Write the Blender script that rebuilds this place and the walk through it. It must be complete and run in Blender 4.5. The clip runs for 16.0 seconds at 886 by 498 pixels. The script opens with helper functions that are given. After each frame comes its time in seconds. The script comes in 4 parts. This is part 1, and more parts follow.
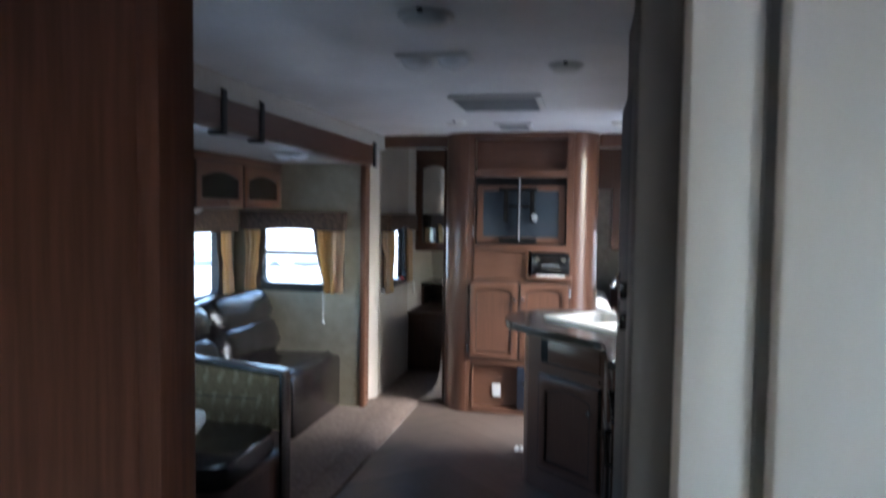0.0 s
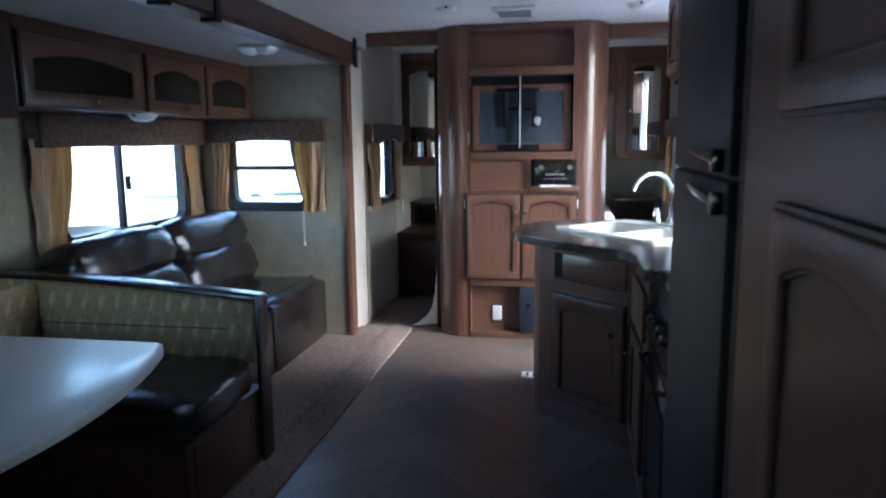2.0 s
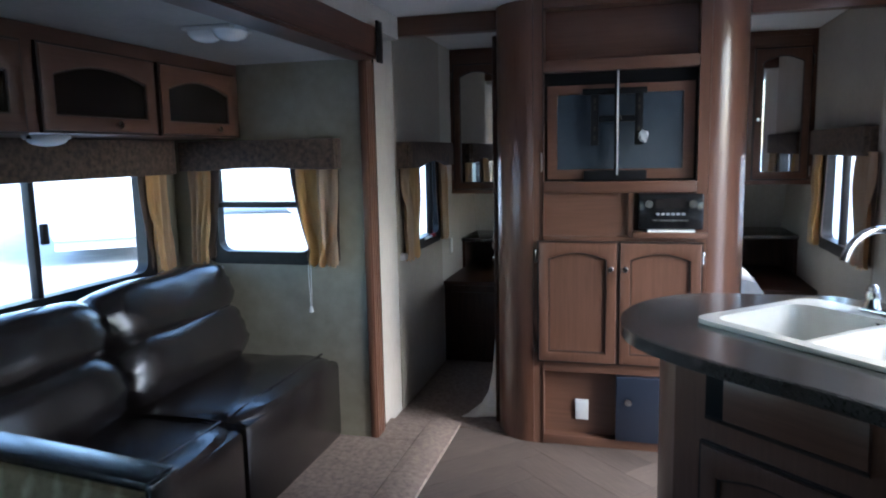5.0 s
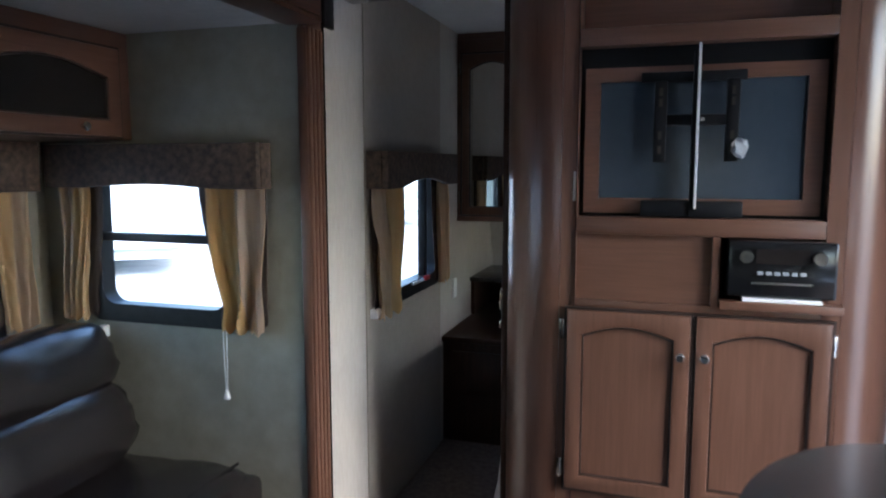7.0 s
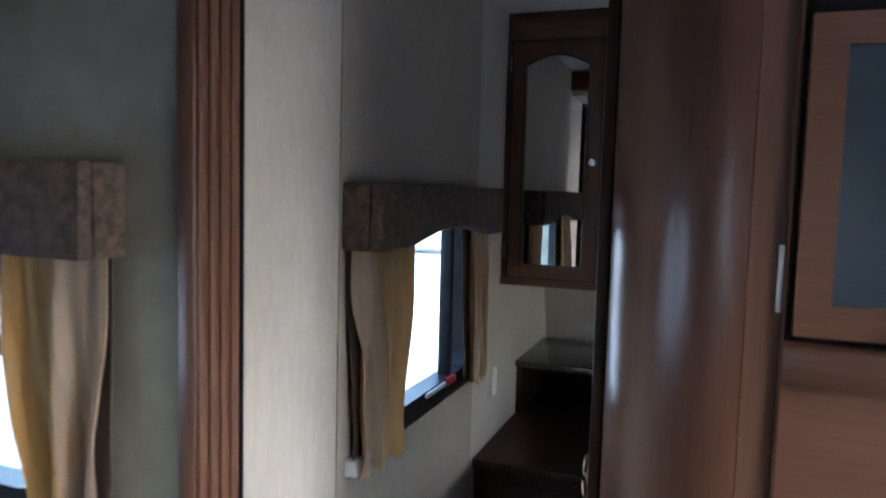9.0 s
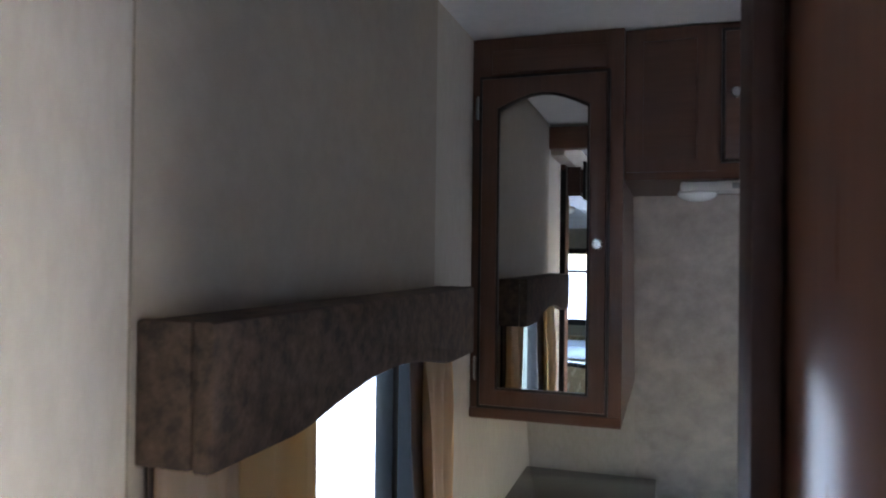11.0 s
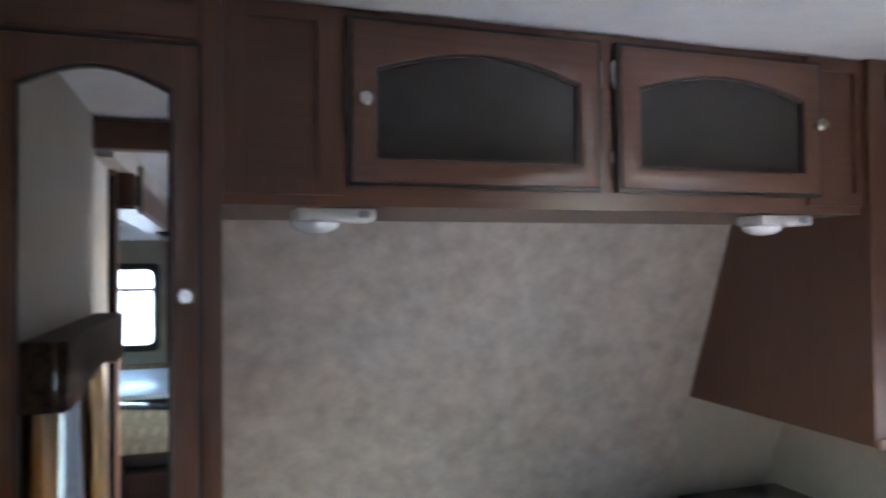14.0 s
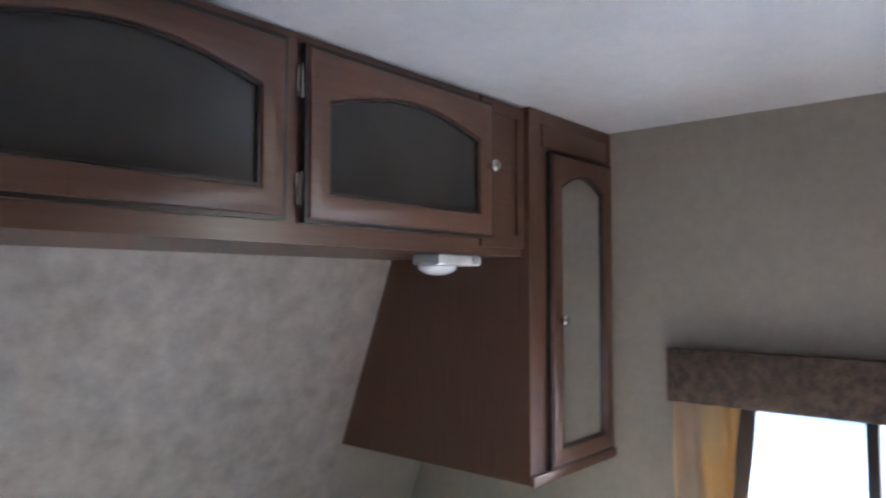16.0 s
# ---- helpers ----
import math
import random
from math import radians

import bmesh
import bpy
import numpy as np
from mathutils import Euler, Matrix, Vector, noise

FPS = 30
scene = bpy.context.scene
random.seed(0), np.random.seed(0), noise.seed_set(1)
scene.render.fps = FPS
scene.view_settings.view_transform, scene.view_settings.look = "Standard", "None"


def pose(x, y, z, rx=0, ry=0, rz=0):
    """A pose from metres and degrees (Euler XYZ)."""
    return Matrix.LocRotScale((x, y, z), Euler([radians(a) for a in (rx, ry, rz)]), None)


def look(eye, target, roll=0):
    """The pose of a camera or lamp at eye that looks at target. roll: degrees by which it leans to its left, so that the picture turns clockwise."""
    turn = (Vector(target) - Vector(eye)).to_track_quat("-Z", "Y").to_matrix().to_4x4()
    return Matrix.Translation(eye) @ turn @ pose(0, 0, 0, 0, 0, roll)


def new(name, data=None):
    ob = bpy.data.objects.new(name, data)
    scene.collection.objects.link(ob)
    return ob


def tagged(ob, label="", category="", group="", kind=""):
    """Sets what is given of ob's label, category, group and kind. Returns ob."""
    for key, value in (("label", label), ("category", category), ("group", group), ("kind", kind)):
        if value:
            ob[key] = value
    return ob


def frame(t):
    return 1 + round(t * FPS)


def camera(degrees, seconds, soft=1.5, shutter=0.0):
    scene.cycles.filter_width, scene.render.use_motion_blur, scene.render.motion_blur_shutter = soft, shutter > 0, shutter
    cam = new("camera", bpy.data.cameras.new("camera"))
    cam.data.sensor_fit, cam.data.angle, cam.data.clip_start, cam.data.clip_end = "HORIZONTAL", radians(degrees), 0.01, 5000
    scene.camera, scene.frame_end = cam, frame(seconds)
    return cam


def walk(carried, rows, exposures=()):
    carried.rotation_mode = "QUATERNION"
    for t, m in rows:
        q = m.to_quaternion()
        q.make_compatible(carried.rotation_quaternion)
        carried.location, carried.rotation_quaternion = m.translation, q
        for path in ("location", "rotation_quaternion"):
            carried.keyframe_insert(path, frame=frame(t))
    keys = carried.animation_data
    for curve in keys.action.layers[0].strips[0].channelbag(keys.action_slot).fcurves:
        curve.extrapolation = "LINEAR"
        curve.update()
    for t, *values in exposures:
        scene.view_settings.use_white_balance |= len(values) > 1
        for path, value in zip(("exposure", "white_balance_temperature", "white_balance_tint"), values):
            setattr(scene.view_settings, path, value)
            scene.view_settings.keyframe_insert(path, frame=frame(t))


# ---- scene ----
cam = camera(64.6, 16.0, soft=2.0, shutter=0.5)
METRES, EYE, TILT, LEAN, TURN = 5.8, 1.46, 0.0, 0.0, 11.5
ROWS = [
    (0.0, 0.0, 0.0, 0.0, 0.04, -3.02, -0.77),
    (0.5, -0.0047, 0.0175, -0.0127, -2.37, -9.14, -0.35),
    (1.0, -0.0021, 0.0324, -0.0179, 2.61, -8.65, 1.6),
    (1.5, 0.0015, 0.0511, -0.0198, 5.73, -6.06, 1.1),
    (2.0, -0.011, 0.0832, -0.025, -1.43, -8.83, 0.62),
    (2.5, -0.0244, 0.1173, -0.0266, -0.63, -10.64, 2.19),
    (3.0, -0.028, 0.1498, -0.0249, 2.28, -10.2, 0.55),
    (3.5, -0.0177, 0.1947, -0.0192, 0.81, -10.08, 0.07),
    (4.0, -0.0155, 0.2303, -0.0191, 1.92, -10.87, 1.02),
    (4.5, -0.017, 0.2741, -0.0129, 1.25, -8.62, 1.46),
    (5.0, -0.007, 0.3222, -0.014, 3.33, -7.89, 1.2),
    (7.5, 0.0029, 0.564, -0.0132, 6.19, -5.95, -0.09),
    (8.0, -0.0065, 0.6141, -0.0082, 6.16, -5.15, 0.32),
    (8.5, -0.0083, 0.6677, -0.0096, 8.81, -5.91, -0.28),
    (9.0, -0.0106, 0.711, -0.0067, 9.49, -4.68, -1.51),
    (9.5, -0.0144, 0.7485, -0.004, 8.2, -2.94, -0.79),
    (12.0, -0.0263, 0.878, 0.0129, 3.34, 1.82, -1.44),
    (12.5, -0.0265, 0.8925, 0.0161, -4.27, 1.55, -1.98),
    (13.0, -0.0257, 0.9069, 0.0202, -14.51, 0.08, 1.64),
    (13.5, -0.026, 0.9132, 0.02, -20.59, 1.02, 0.95),
    (14.0, -0.027, 0.9226, 0.0207, -29.56, 1.12, 0.52),
    (14.5, -0.0263, 0.9385, 0.0209, -41.57, 0.89, -0.5),
    (15.0, -0.0219, 0.9577, 0.0261, -45.78, 0.8, 2.9),
    (15.5, -0.0145, 0.9656, 0.028, -52.55, 1.99, 3.17),
    (16.0, -0.0089, 0.9718, 0.027, -60.79, 2.9, -0.17),
]
walk(cam, [(t, pose(0, 0, EYE, TILT, LEAN, TURN) @ pose(METRES * x, METRES * y, METRES * z, 90 + pitch, roll, yaw)) for t, x, y, z, yaw, pitch, roll in ROWS], exposures=[(0.0, 3.85, 5900, 10), (1.0, 3.95, 5450, 8), (1.5, 3.78, 5450, 8), (3.0, 3.88, 5400, 8), (4.5, 3.45, 5500, 8), (7.5, 3.3, 5650, 9), (8.5, 3.55, 5650, 9), (9.5, 3.8, 5650, 10), (12.0, 4.72, 6200, 12), (14.0, 5.0, 6100, 12), (16.0, 5.0, 6000, 12)])
# rows above; light
world = bpy.data.worlds.new("sky")
scene.world = world
world.use_nodes = True
wn = world.node_tree
sky = wn.nodes.new("ShaderNodeTexSky")
sky.sky_type, sky.sun_disc = "NISHITA", False
sky.sun_elevation, sky.sun_rotation = radians(35), radians(100)
sky.air_density, sky.dust_density = 1.0, 1.5
wn.nodes["Background"].inputs[1].default_value = 0.15
wn.links.new(sky.outputs[0], wn.nodes["Background"].inputs[0])
sun_data = bpy.data.lights.new("sun", "SUN")
sun_data.energy, sun_data.angle, sun_data.color = 0.9, radians(40), (1.0, 0.98, 0.96)
sun = new("sun", sun_data)
sun.matrix_world = look((18, -3, 12), (0, 0, 0), 0)

# ---------------------------------------------------------------- materials


def mat(name, color, rough=0.5, metal=0.0, color2=None, scale=8.0, stretch=(1, 1, 1), bump=0.0, bump_scale=200.0, detail=4.0, contrast=(0.35, 0.65), coat=0.0, spec=0.5, rand=0.0):
    m = bpy.data.materials.new(name)
    m.use_nodes = True
    nt = m.node_tree
    b = nt.nodes["Principled BSDF"]
    b.inputs["Roughness"].default_value = rough
    b.inputs["Metallic"].default_value = metal
    b.inputs["Coat Weight"].default_value = coat
    b.inputs["Coat Roughness"].default_value = 0.15
    b.inputs["Specular IOR Level"].default_value = spec
    b.inputs["Base Color"].default_value = (*color, 1)
    tc = nt.nodes.new("ShaderNodeTexCoord")
    mp = nt.nodes.new("ShaderNodeMapping")
    mp.inputs["Scale"].default_value = stretch
    nt.links.new(tc.outputs["Object"], mp.inputs["Vector"])
    if color2:
        n = nt.nodes.new("ShaderNodeTexNoise")
        n.inputs["Scale"].default_value, n.inputs["Detail"].default_value = scale, detail
        n.inputs["Roughness"].default_value = 0.62
        nt.links.new(mp.outputs[0], n.inputs["Vector"])
        r = nt.nodes.new("ShaderNodeValToRGB")
        r.color_ramp.elements[0].position, r.color_ramp.elements[1].position = contrast
        r.color_ramp.elements[0].color, r.color_ramp.elements[1].color = (*color, 1), (*color2, 1)
        nt.links.new(n.outputs["Fac"], r.inputs[0])
        n2 = nt.nodes.new("ShaderNodeTexNoise")
        n2.inputs["Scale"].default_value, n2.inputs["Detail"].default_value = 2.3, 3
        nt.links.new(tc.outputs["Object"], n2.inputs["Vector"])
        mx = nt.nodes.new("ShaderNodeMixRGB")
        mx.blend_type = "MULTIPLY"
        mx.inputs[0].default_value = 0.35
        nt.links.new(r.outputs[0], mx.inputs[1])
        nt.links.new(n2.outputs["Fac"], mx.inputs[2])
        g = nt.nodes.new("ShaderNodeBrightContrast")
        g.inputs[1].default_value = 0.0
        nt.links.new(mx.outputs[0], g.inputs[0])
        out = g.outputs[0]
        if rand:
            oi = nt.nodes.new("ShaderNodeObjectInfo")
            hv = nt.nodes.new("ShaderNodeHueSaturation")
            mr = nt.nodes.new("ShaderNodeMapRange")
            mr.inputs[3].default_value, mr.inputs[4].default_value = 1 - rand, 1 + rand
            nt.links.new(oi.outputs["Random"], mr.inputs[0])
            nt.links.new(mr.outputs[0], hv.inputs["Value"])
            nt.links.new(out, hv.inputs["Color"])
            out = hv.outputs[0]
        nt.links.new(out, b.inputs["Base Color"])
        rr = nt.nodes.new("ShaderNodeMapRange")
        rr.inputs[3].default_value, rr.inputs[4].default_value = rough * 0.85, min(1, rough * 1.15)
        nt.links.new(n.outputs["Fac"], rr.inputs[0])
        nt.links.new(rr.outputs[0], b.inputs["Roughness"])
    if bump:
        nb = nt.nodes.new("ShaderNodeTexNoise")
        nb.inputs["Scale"].default_value, nb.inputs["Detail"].default_value = bump_scale, 3
        nt.links.new(mp.outputs[0], nb.inputs["Vector"])
        bp = nt.nodes.new("ShaderNodeBump")
        bp.inputs["Strength"].default_value, bp.inputs["Distance"].default_value = bump, 0.002
        nt.links.new(nb.outputs["Fac"], bp.inputs["Height"])
        nt.links.new(bp.outputs[0], b.inputs["Normal"])
    return m


WOOD = mat("cherry_wood_upright", (0.124, 0.058, 0.035), 0.34, color2=(0.156, 0.075, 0.047), scale=14, stretch=(7, 7, 0.35), bump=0.12, bump_scale=40, rand=0.08, coat=0.06)
WOODY = mat("cherry_wood_along", (0.124, 0.058, 0.035), 0.34, color2=(0.156, 0.075, 0.047), scale=14, stretch=(7, 0.35, 7), bump=0.12, bump_scale=40, rand=0.08, coat=0.06)
WOODX = mat("cherry_wood_across", (0.124, 0.058, 0.035), 0.34, color2=(0.156, 0.075, 0.047), scale=14, stretch=(0.35, 7, 7), bump=0.12, bump_scale=40, rand=0.08, coat=0.06)
COLUMN = mat("glossy_cherry_foil", (0.130, 0.056, 0.033), 0.29, color2=(0.16, 0.073, 0.045), scale=14, stretch=(7, 7, 0.35), bump=0.06, bump_scale=40, coat=0.3)
DARKWOOD = mat("dark_walnut_trim", (0.034, 0.014, 0.009), 0.5, color2=(0.066, 0.029, 0.018), scale=9, stretch=(6, 6, 0.5), bump=0.1, bump_scale=40, spec=0.3)
PARTITION = mat("dark_red_cherry_panel", (0.062, 0.024, 0.015), 0.6, color2=(0.095, 0.038, 0.024), scale=14, stretch=(7, 7, 0.35), bump=0.1, bump_scale=40, spec=0.12)
GLAZE = mat("dark_glaze", (0.025, 0.015, 0.012), 0.35)
WALL_CREAM = mat("cream_wallpaper", (0.47, 0.43, 0.37), 0.75, color2=(0.52, 0.48, 0.42), scale=70, stretch=(1, 1, 0.3), bump=0.15, bump_scale=350)
PAINT = mat("white_panel", (0.66, 0.61, 0.54), 0.5, color2=(0.72, 0.67, 0.60), scale=20, stretch=(1, 1, 0.2))
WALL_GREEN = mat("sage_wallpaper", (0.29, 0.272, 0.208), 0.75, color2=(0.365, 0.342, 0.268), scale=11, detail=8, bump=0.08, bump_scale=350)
WALL_MOTTLE = mat("mottled_wallpaper", (0.38, 0.335, 0.295), 0.75, color2=(0.58, 0.525, 0.47), scale=17, detail=8, bump=0.1, bump_scale=250, contrast=(0.3, 0.7))
CEILING = mat("white_ceiling_vinyl", (0.80, 0.81, 0.82), 0.55, color2=(0.86, 0.86, 0.87), scale=30, bump=0.08, bump_scale=120)
# Slide-out ceiling: darker and greyer than the main one.
CEILING_LOW = mat("grey_beige_ceiling", (0.46, 0.455, 0.43), 0.8, color2=(0.51, 0.50, 0.475), scale=30, bump=0.1, bump_scale=160)
CARPET = mat("taupe_carpet", (0.135, 0.100, 0.082), 0.95, color2=(0.26, 0.200, 0.166), scale=42, detail=9, bump=1.0, bump_scale=80)
PLANK = mat("vinyl_plank", (0.095, 0.073, 0.060), 0.38, color2=(0.15, 0.118, 0.098), scale=14, stretch=(0.6, 7, 1), bump=0.05, bump_scale=60, rand=0.24)
LEATHER = mat("black_brown_leather", (0.010, 0.0075, 0.007), 0.25, color2=(0.020, 0.015, 0.014), scale=20, bump=0.3, bump_scale=260, spec=0.7, coat=0.2)
BRONZE = mat("black_window_frame", (0.010, 0.009, 0.009), 0.45, color2=(0.016, 0.014, 0.014), scale=40, spec=0.25)
BLACK = mat("black_enamel", (0.010, 0.010, 0.011), 0.14, color2=(0.016, 0.016, 0.017), scale=15)
BLACKMATT = mat("black_steel", (0.005, 0.005, 0.006), 0.45, spec=0.2)
FRIDGE = mat("fridge_black_textured", (0.010, 0.011, 0.012), 0.5, color2=(0.015, 0.016, 0.017), scale=60, bump=0.3, bump_scale=500, spec=0.25)
NICKEL = mat("brushed_nickel", (0.62, 0.60, 0.57), 0.2, 1.0)
CHROME = mat("chrome", (0.72, 0.72, 0.72), 0.14, 1.0)
ALU = mat("satin_aluminium", (0.78, 0.78, 0.77), 0.42, 0.5)
WHITE = mat("white_plastic", (0.74, 0.74, 0.72), 0.4, color2=(0.8, 0.8, 0.78), scale=30)
GREYPL = mat("grey_plastic", (0.30, 0.32, 0.34), 0.5)
SINK = mat("ivory_sink", (0.70, 0.67, 0.58), 0.25, color2=(0.76, 0.73, 0.65), scale=12, coat=0.2)
LAMINATE = mat("dark_speckled_laminate", (0.040, 0.036, 0.034), 0.2, color2=(0.056, 0.051, 0.048), scale=160, detail=6, spec=1.0, coat=0.3)
TABLETOP = mat("table_laminate", (0.62, 0.60, 0.54), 0.42, color2=(0.65, 0.63, 0.57), scale=90, coat=0.15)
CURTAIN = mat("gold_curtain", (0.60, 0.385, 0.15), 0.7, color2=(0.62, 0.46, 0.25), scale=5, detail=1, stretch=(3, 3, 0.3), bump=0.2, bump_scale=300, contrast=(0.44, 0.56))
TIEBACK = mat("tan_curtain", (0.42, 0.33, 0.25), 0.7, color2=(0.52, 0.43, 0.34), scale=10, stretch=(9, 9, 0.4), bump=0.2, bump_scale=300)
LINER = mat("brown_curtain_lining", (0.05, 0.034, 0.026), 0.8, color2=(0.08, 0.056, 0.042), scale=12, stretch=(6, 6, 0.4))
for cm in (CURTAIN, TIEBACK):
    nt = cm.node_tree
    tr, ms = nt.nodes.new("ShaderNodeBsdfTranslucent"), nt.nodes.new("ShaderNodeMixShader")
    tr.inputs[0].default_value = (0.90, 0.56, 0.22, 1)
    ms.inputs[0].default_value = 0.38
    nt.links.new(nt.nodes["Principled BSDF"].outputs[0], ms.inputs[1])
    nt.links.new(tr.outputs[0], ms.inputs[2])
    nt.links.new(ms.outputs[0], nt.nodes["Material Output"].inputs[0])
VALANCE = mat("brown_paisley_fabric", (0.045, 0.028, 0.019), 0.8, color2=(0.155, 0.103, 0.071), scale=48, detail=5, bump=0.5, bump_scale=160, contrast=(0.36, 0.70))
MATTRESS = mat("white_mattress_ticking", (0.66, 0.63, 0.57), 0.8, color2=(0.74, 0.71, 0.66), scale=40, bump=0.3, bump_scale=120)
BLUEPANE = mat("blue_grey_panel", (0.042, 0.057, 0.073), 0.2, color2=(0.054, 0.069, 0.087), scale=6)
GRAVEL = mat("pale_gravel", (0.42, 0.42, 0.42), 0.9, color2=(0.55, 0.55, 0.54), scale=3, detail=8)
TRAILER = mat("white_trailer_siding", (0.62, 0.66, 0.68), 0.4, color2=(0.7, 0.73, 0.75), scale=2)
DOORWHITE = mat("white_door_skin", (0.80, 0.82, 0.84), 0.35, color2=(0.86, 0.87, 0.88), scale=4)
PAPER = mat("white_paper", (0.78, 0.78, 0.76), 0.7)
TINT = mat("smoked_insert", (0.014, 0.011, 0.010), 0.16, color2=(0.022, 0.017, 0.015), scale=8)
TINT2 = mat("smoked_door_glass", (0.043, 0.039, 0.034), 0.12, color2=(0.056, 0.05, 0.043), scale=5)
BLUE = mat("dark_blue_folder", (0.018, 0.022, 0.034), 0.35)


def brocade():
    """Olive cloth with rows of slanting woven leaves, 7.5 cm apart."""
    m = mat("olive_gold_brocade", (0.30, 0.225, 0.115), 0.8, color2=(0.40, 0.305, 0.165), scale=45, bump=0.3, bump_scale=300)
    nt = m.node_tree
    b = nt.nodes["Principled BSDF"]
    src = b.inputs["Base Color"].links[0].from_socket
    tc = nt.nodes.new("ShaderNodeTexCoord")
    sep = nt.nodes.new("ShaderNodeSeparateXYZ")
    nt.links.new(tc.outputs["Object"], sep.inputs[0])

    def op(kind, *args):
        n = nt.nodes.new("ShaderNodeMath")
        n.operation = kind
        for k, a in enumerate(args):
            if isinstance(a, (int, float)): n.inputs[k].default_value = a
            else: nt.links.new(a, n.inputs[k])
        return n.outputs[0]

    wob = nt.nodes.new("ShaderNodeTexNoise")
    wob.inputs["Scale"].default_value = 26
    nt.links.new(tc.outputs["Object"], wob.inputs["Vector"])
    w = op("MULTIPLY", op("SUBTRACT", wob.outputs["Fac"], 0.5), 0.5)
    row = op("DIVIDE", sep.outputs["Z"], 0.105)
    fz = op("SUBTRACT", op("FRACT", row), 0.5)
    along = op("DIVIDE", op("ADD", sep.outputs["X"], sep.outputs["Y"]), 0.075)
    u = op("ADD", op("ADD", along, op("MULTIPLY", op("FLOOR", row), 0.5)), op("ADD", op("MULTIPLY", fz, -0.4), w))
    fu = op("ABSOLUTE", op("SUBTRACT", op("FRACT", u), 0.5))
    lens = op("SUBTRACT", 0.22, op("ADD", fu, op("MULTIPLY", op("POWER", op("ABSOLUTE", fz), 2.0), 1.1)))
    mask = op("MULTIPLY", op("MINIMUM", op("MAXIMUM", op("MULTIPLY", lens, 6.0), 0.0), 1.0), op("MULTIPLY", wob.outputs["Fac"], 1.1))
    mx = nt.nodes.new("ShaderNodeMixRGB")
    mx.inputs[2].default_value = (0.55, 0.46, 0.29, 1)
    nt.links.new(mask, mx.inputs[0])
    nt.links.new(src, mx.inputs[1])
    nt.links.new(mx.outputs[0], b.inputs["Base Color"])
    return m


BROCADE = brocade()
MIRROR = mat("mirror_silver", (0.85, 0.86, 0.86), 0.015, 1.0)


def glass_mat():
    m = bpy.data.materials.new("clear_glass")
    m.use_nodes = True
    nt = m.node_tree
    nt.nodes.remove(nt.nodes["Principled BSDF"])
    t, g, x = (nt.nodes.new(k) for k in ("ShaderNodeBsdfTransparent", "ShaderNodeBsdfGlossy", "ShaderNodeMixShader"))
    t.inputs[0].default_value = (0.97, 0.99, 0.99, 1)
    g.inputs["Roughness"].default_value = 0.02
    x.inputs[0].default_value = 0.04
    nt.links.new(t.outputs[0], x.inputs[1])
    nt.links.new(g.outputs[0], x.inputs[2])
    nt.links.new(x.outputs[0], nt.nodes["Material Output"].inputs[0])
    return m


GLASS = glass_mat()

# ---------------------------------------------------------------- mesh helpers


def box(bm, x0, x1, y0, y1, z0, z1, bev=0.0, seg=2):
    if x0 > x1: x0, x1 = x1, x0
    if y0 > y1: y0, y1 = y1, y0
    if z0 > z1: z0, z1 = z1, z0
    m = Matrix.LocRotScale(((x0 + x1) / 2, (y0 + y1) / 2, (z0 + z1) / 2), None, (x1 - x0, y1 - y0, z1 - z0))
    vs = bmesh.ops.create_cube(bm, size=1, matrix=m)["verts"]
    if bev:
        es = list({e for v in vs for e in v.link_edges})
        bmesh.ops.bevel(bm, geom=es, offset=bev, segments=seg, profile=0.5, affect="EDGES")
    return bm


def boxes(*args, bev=0.0):
    bm = bmesh.new()
    for a in args:
        box(bm, *a, bev=bev)
    return bm


def prism(bm, pts, axis, a0, a1, bev=0.0):
    """A polygon given in the two other axes (in x, y, z order), drawn out along axis from a0 to a1."""
    def put(p, a):
        return {"x": (a, p[0], p[1]), "y": (p[0], a, p[1]), "z": (p[0], p[1], a)}[axis]
    lo = [bm.verts.new(put(p, a0)) for p in pts]
    hi = [bm.verts.new(put(p, a1)) for p in pts]
    n = len(pts)
    fs = [bm.faces.new(lo[::-1]), bm.faces.new(hi)]
    fs += [bm.faces.new((lo[i], lo[(i + 1) % n], hi[(i + 1) % n], hi[i])) for i in range(n)]
    bmesh.ops.recalc_face_normals(bm, faces=fs)
    if bev:
        es = list({e for f in fs[:2] for e in f.edges})
        bmesh.ops.bevel(bm, geom=es, offset=bev, segments=2, profile=0.5, affect="EDGES")
    return bm


def ring(bm, outer, inner, axis, a0, a1):
    """A frame between two outlines with the same number of points."""
    def put(p, a):
        return {"x": (a, p[0], p[1]), "y": (p[0], a, p[1]), "z": (p[0], p[1], a)}[axis]
    n = len(outer)
    vs = [[bm.verts.new(put(p, a)) for p in o] for o in (outer, inner) for a in (a0, a1)]
    ol, oh, il, ih = vs
    fs = []
    for i in range(n):
        j = (i + 1) % n
        fs += [bm.faces.new(q) for q in ((ol[i], ol[j], oh[j], oh[i]), (il[i], ih[i], ih[j], il[j]), (oh[i], oh[j], ih[j], ih[i]), (ol[i], il[i], il[j], ol[j]))]
    bmesh.ops.recalc_face_normals(bm, faces=fs)
    return bm


def cyl(bm, p0, p1, r0, r1=None, seg=20):
    p0, p1 = Vector(p0), Vector(p1)
    d = p1 - p0
    m = Matrix.Translation((p0 + p1) / 2) @ d.to_track_quat("Z", "Y").to_matrix().to_4x4()
    bmesh.ops.create_cone(bm, cap_ends=True, segments=seg, radius1=r0, radius2=r0 if r1 is None else r1, depth=d.length, matrix=m)
    return bm


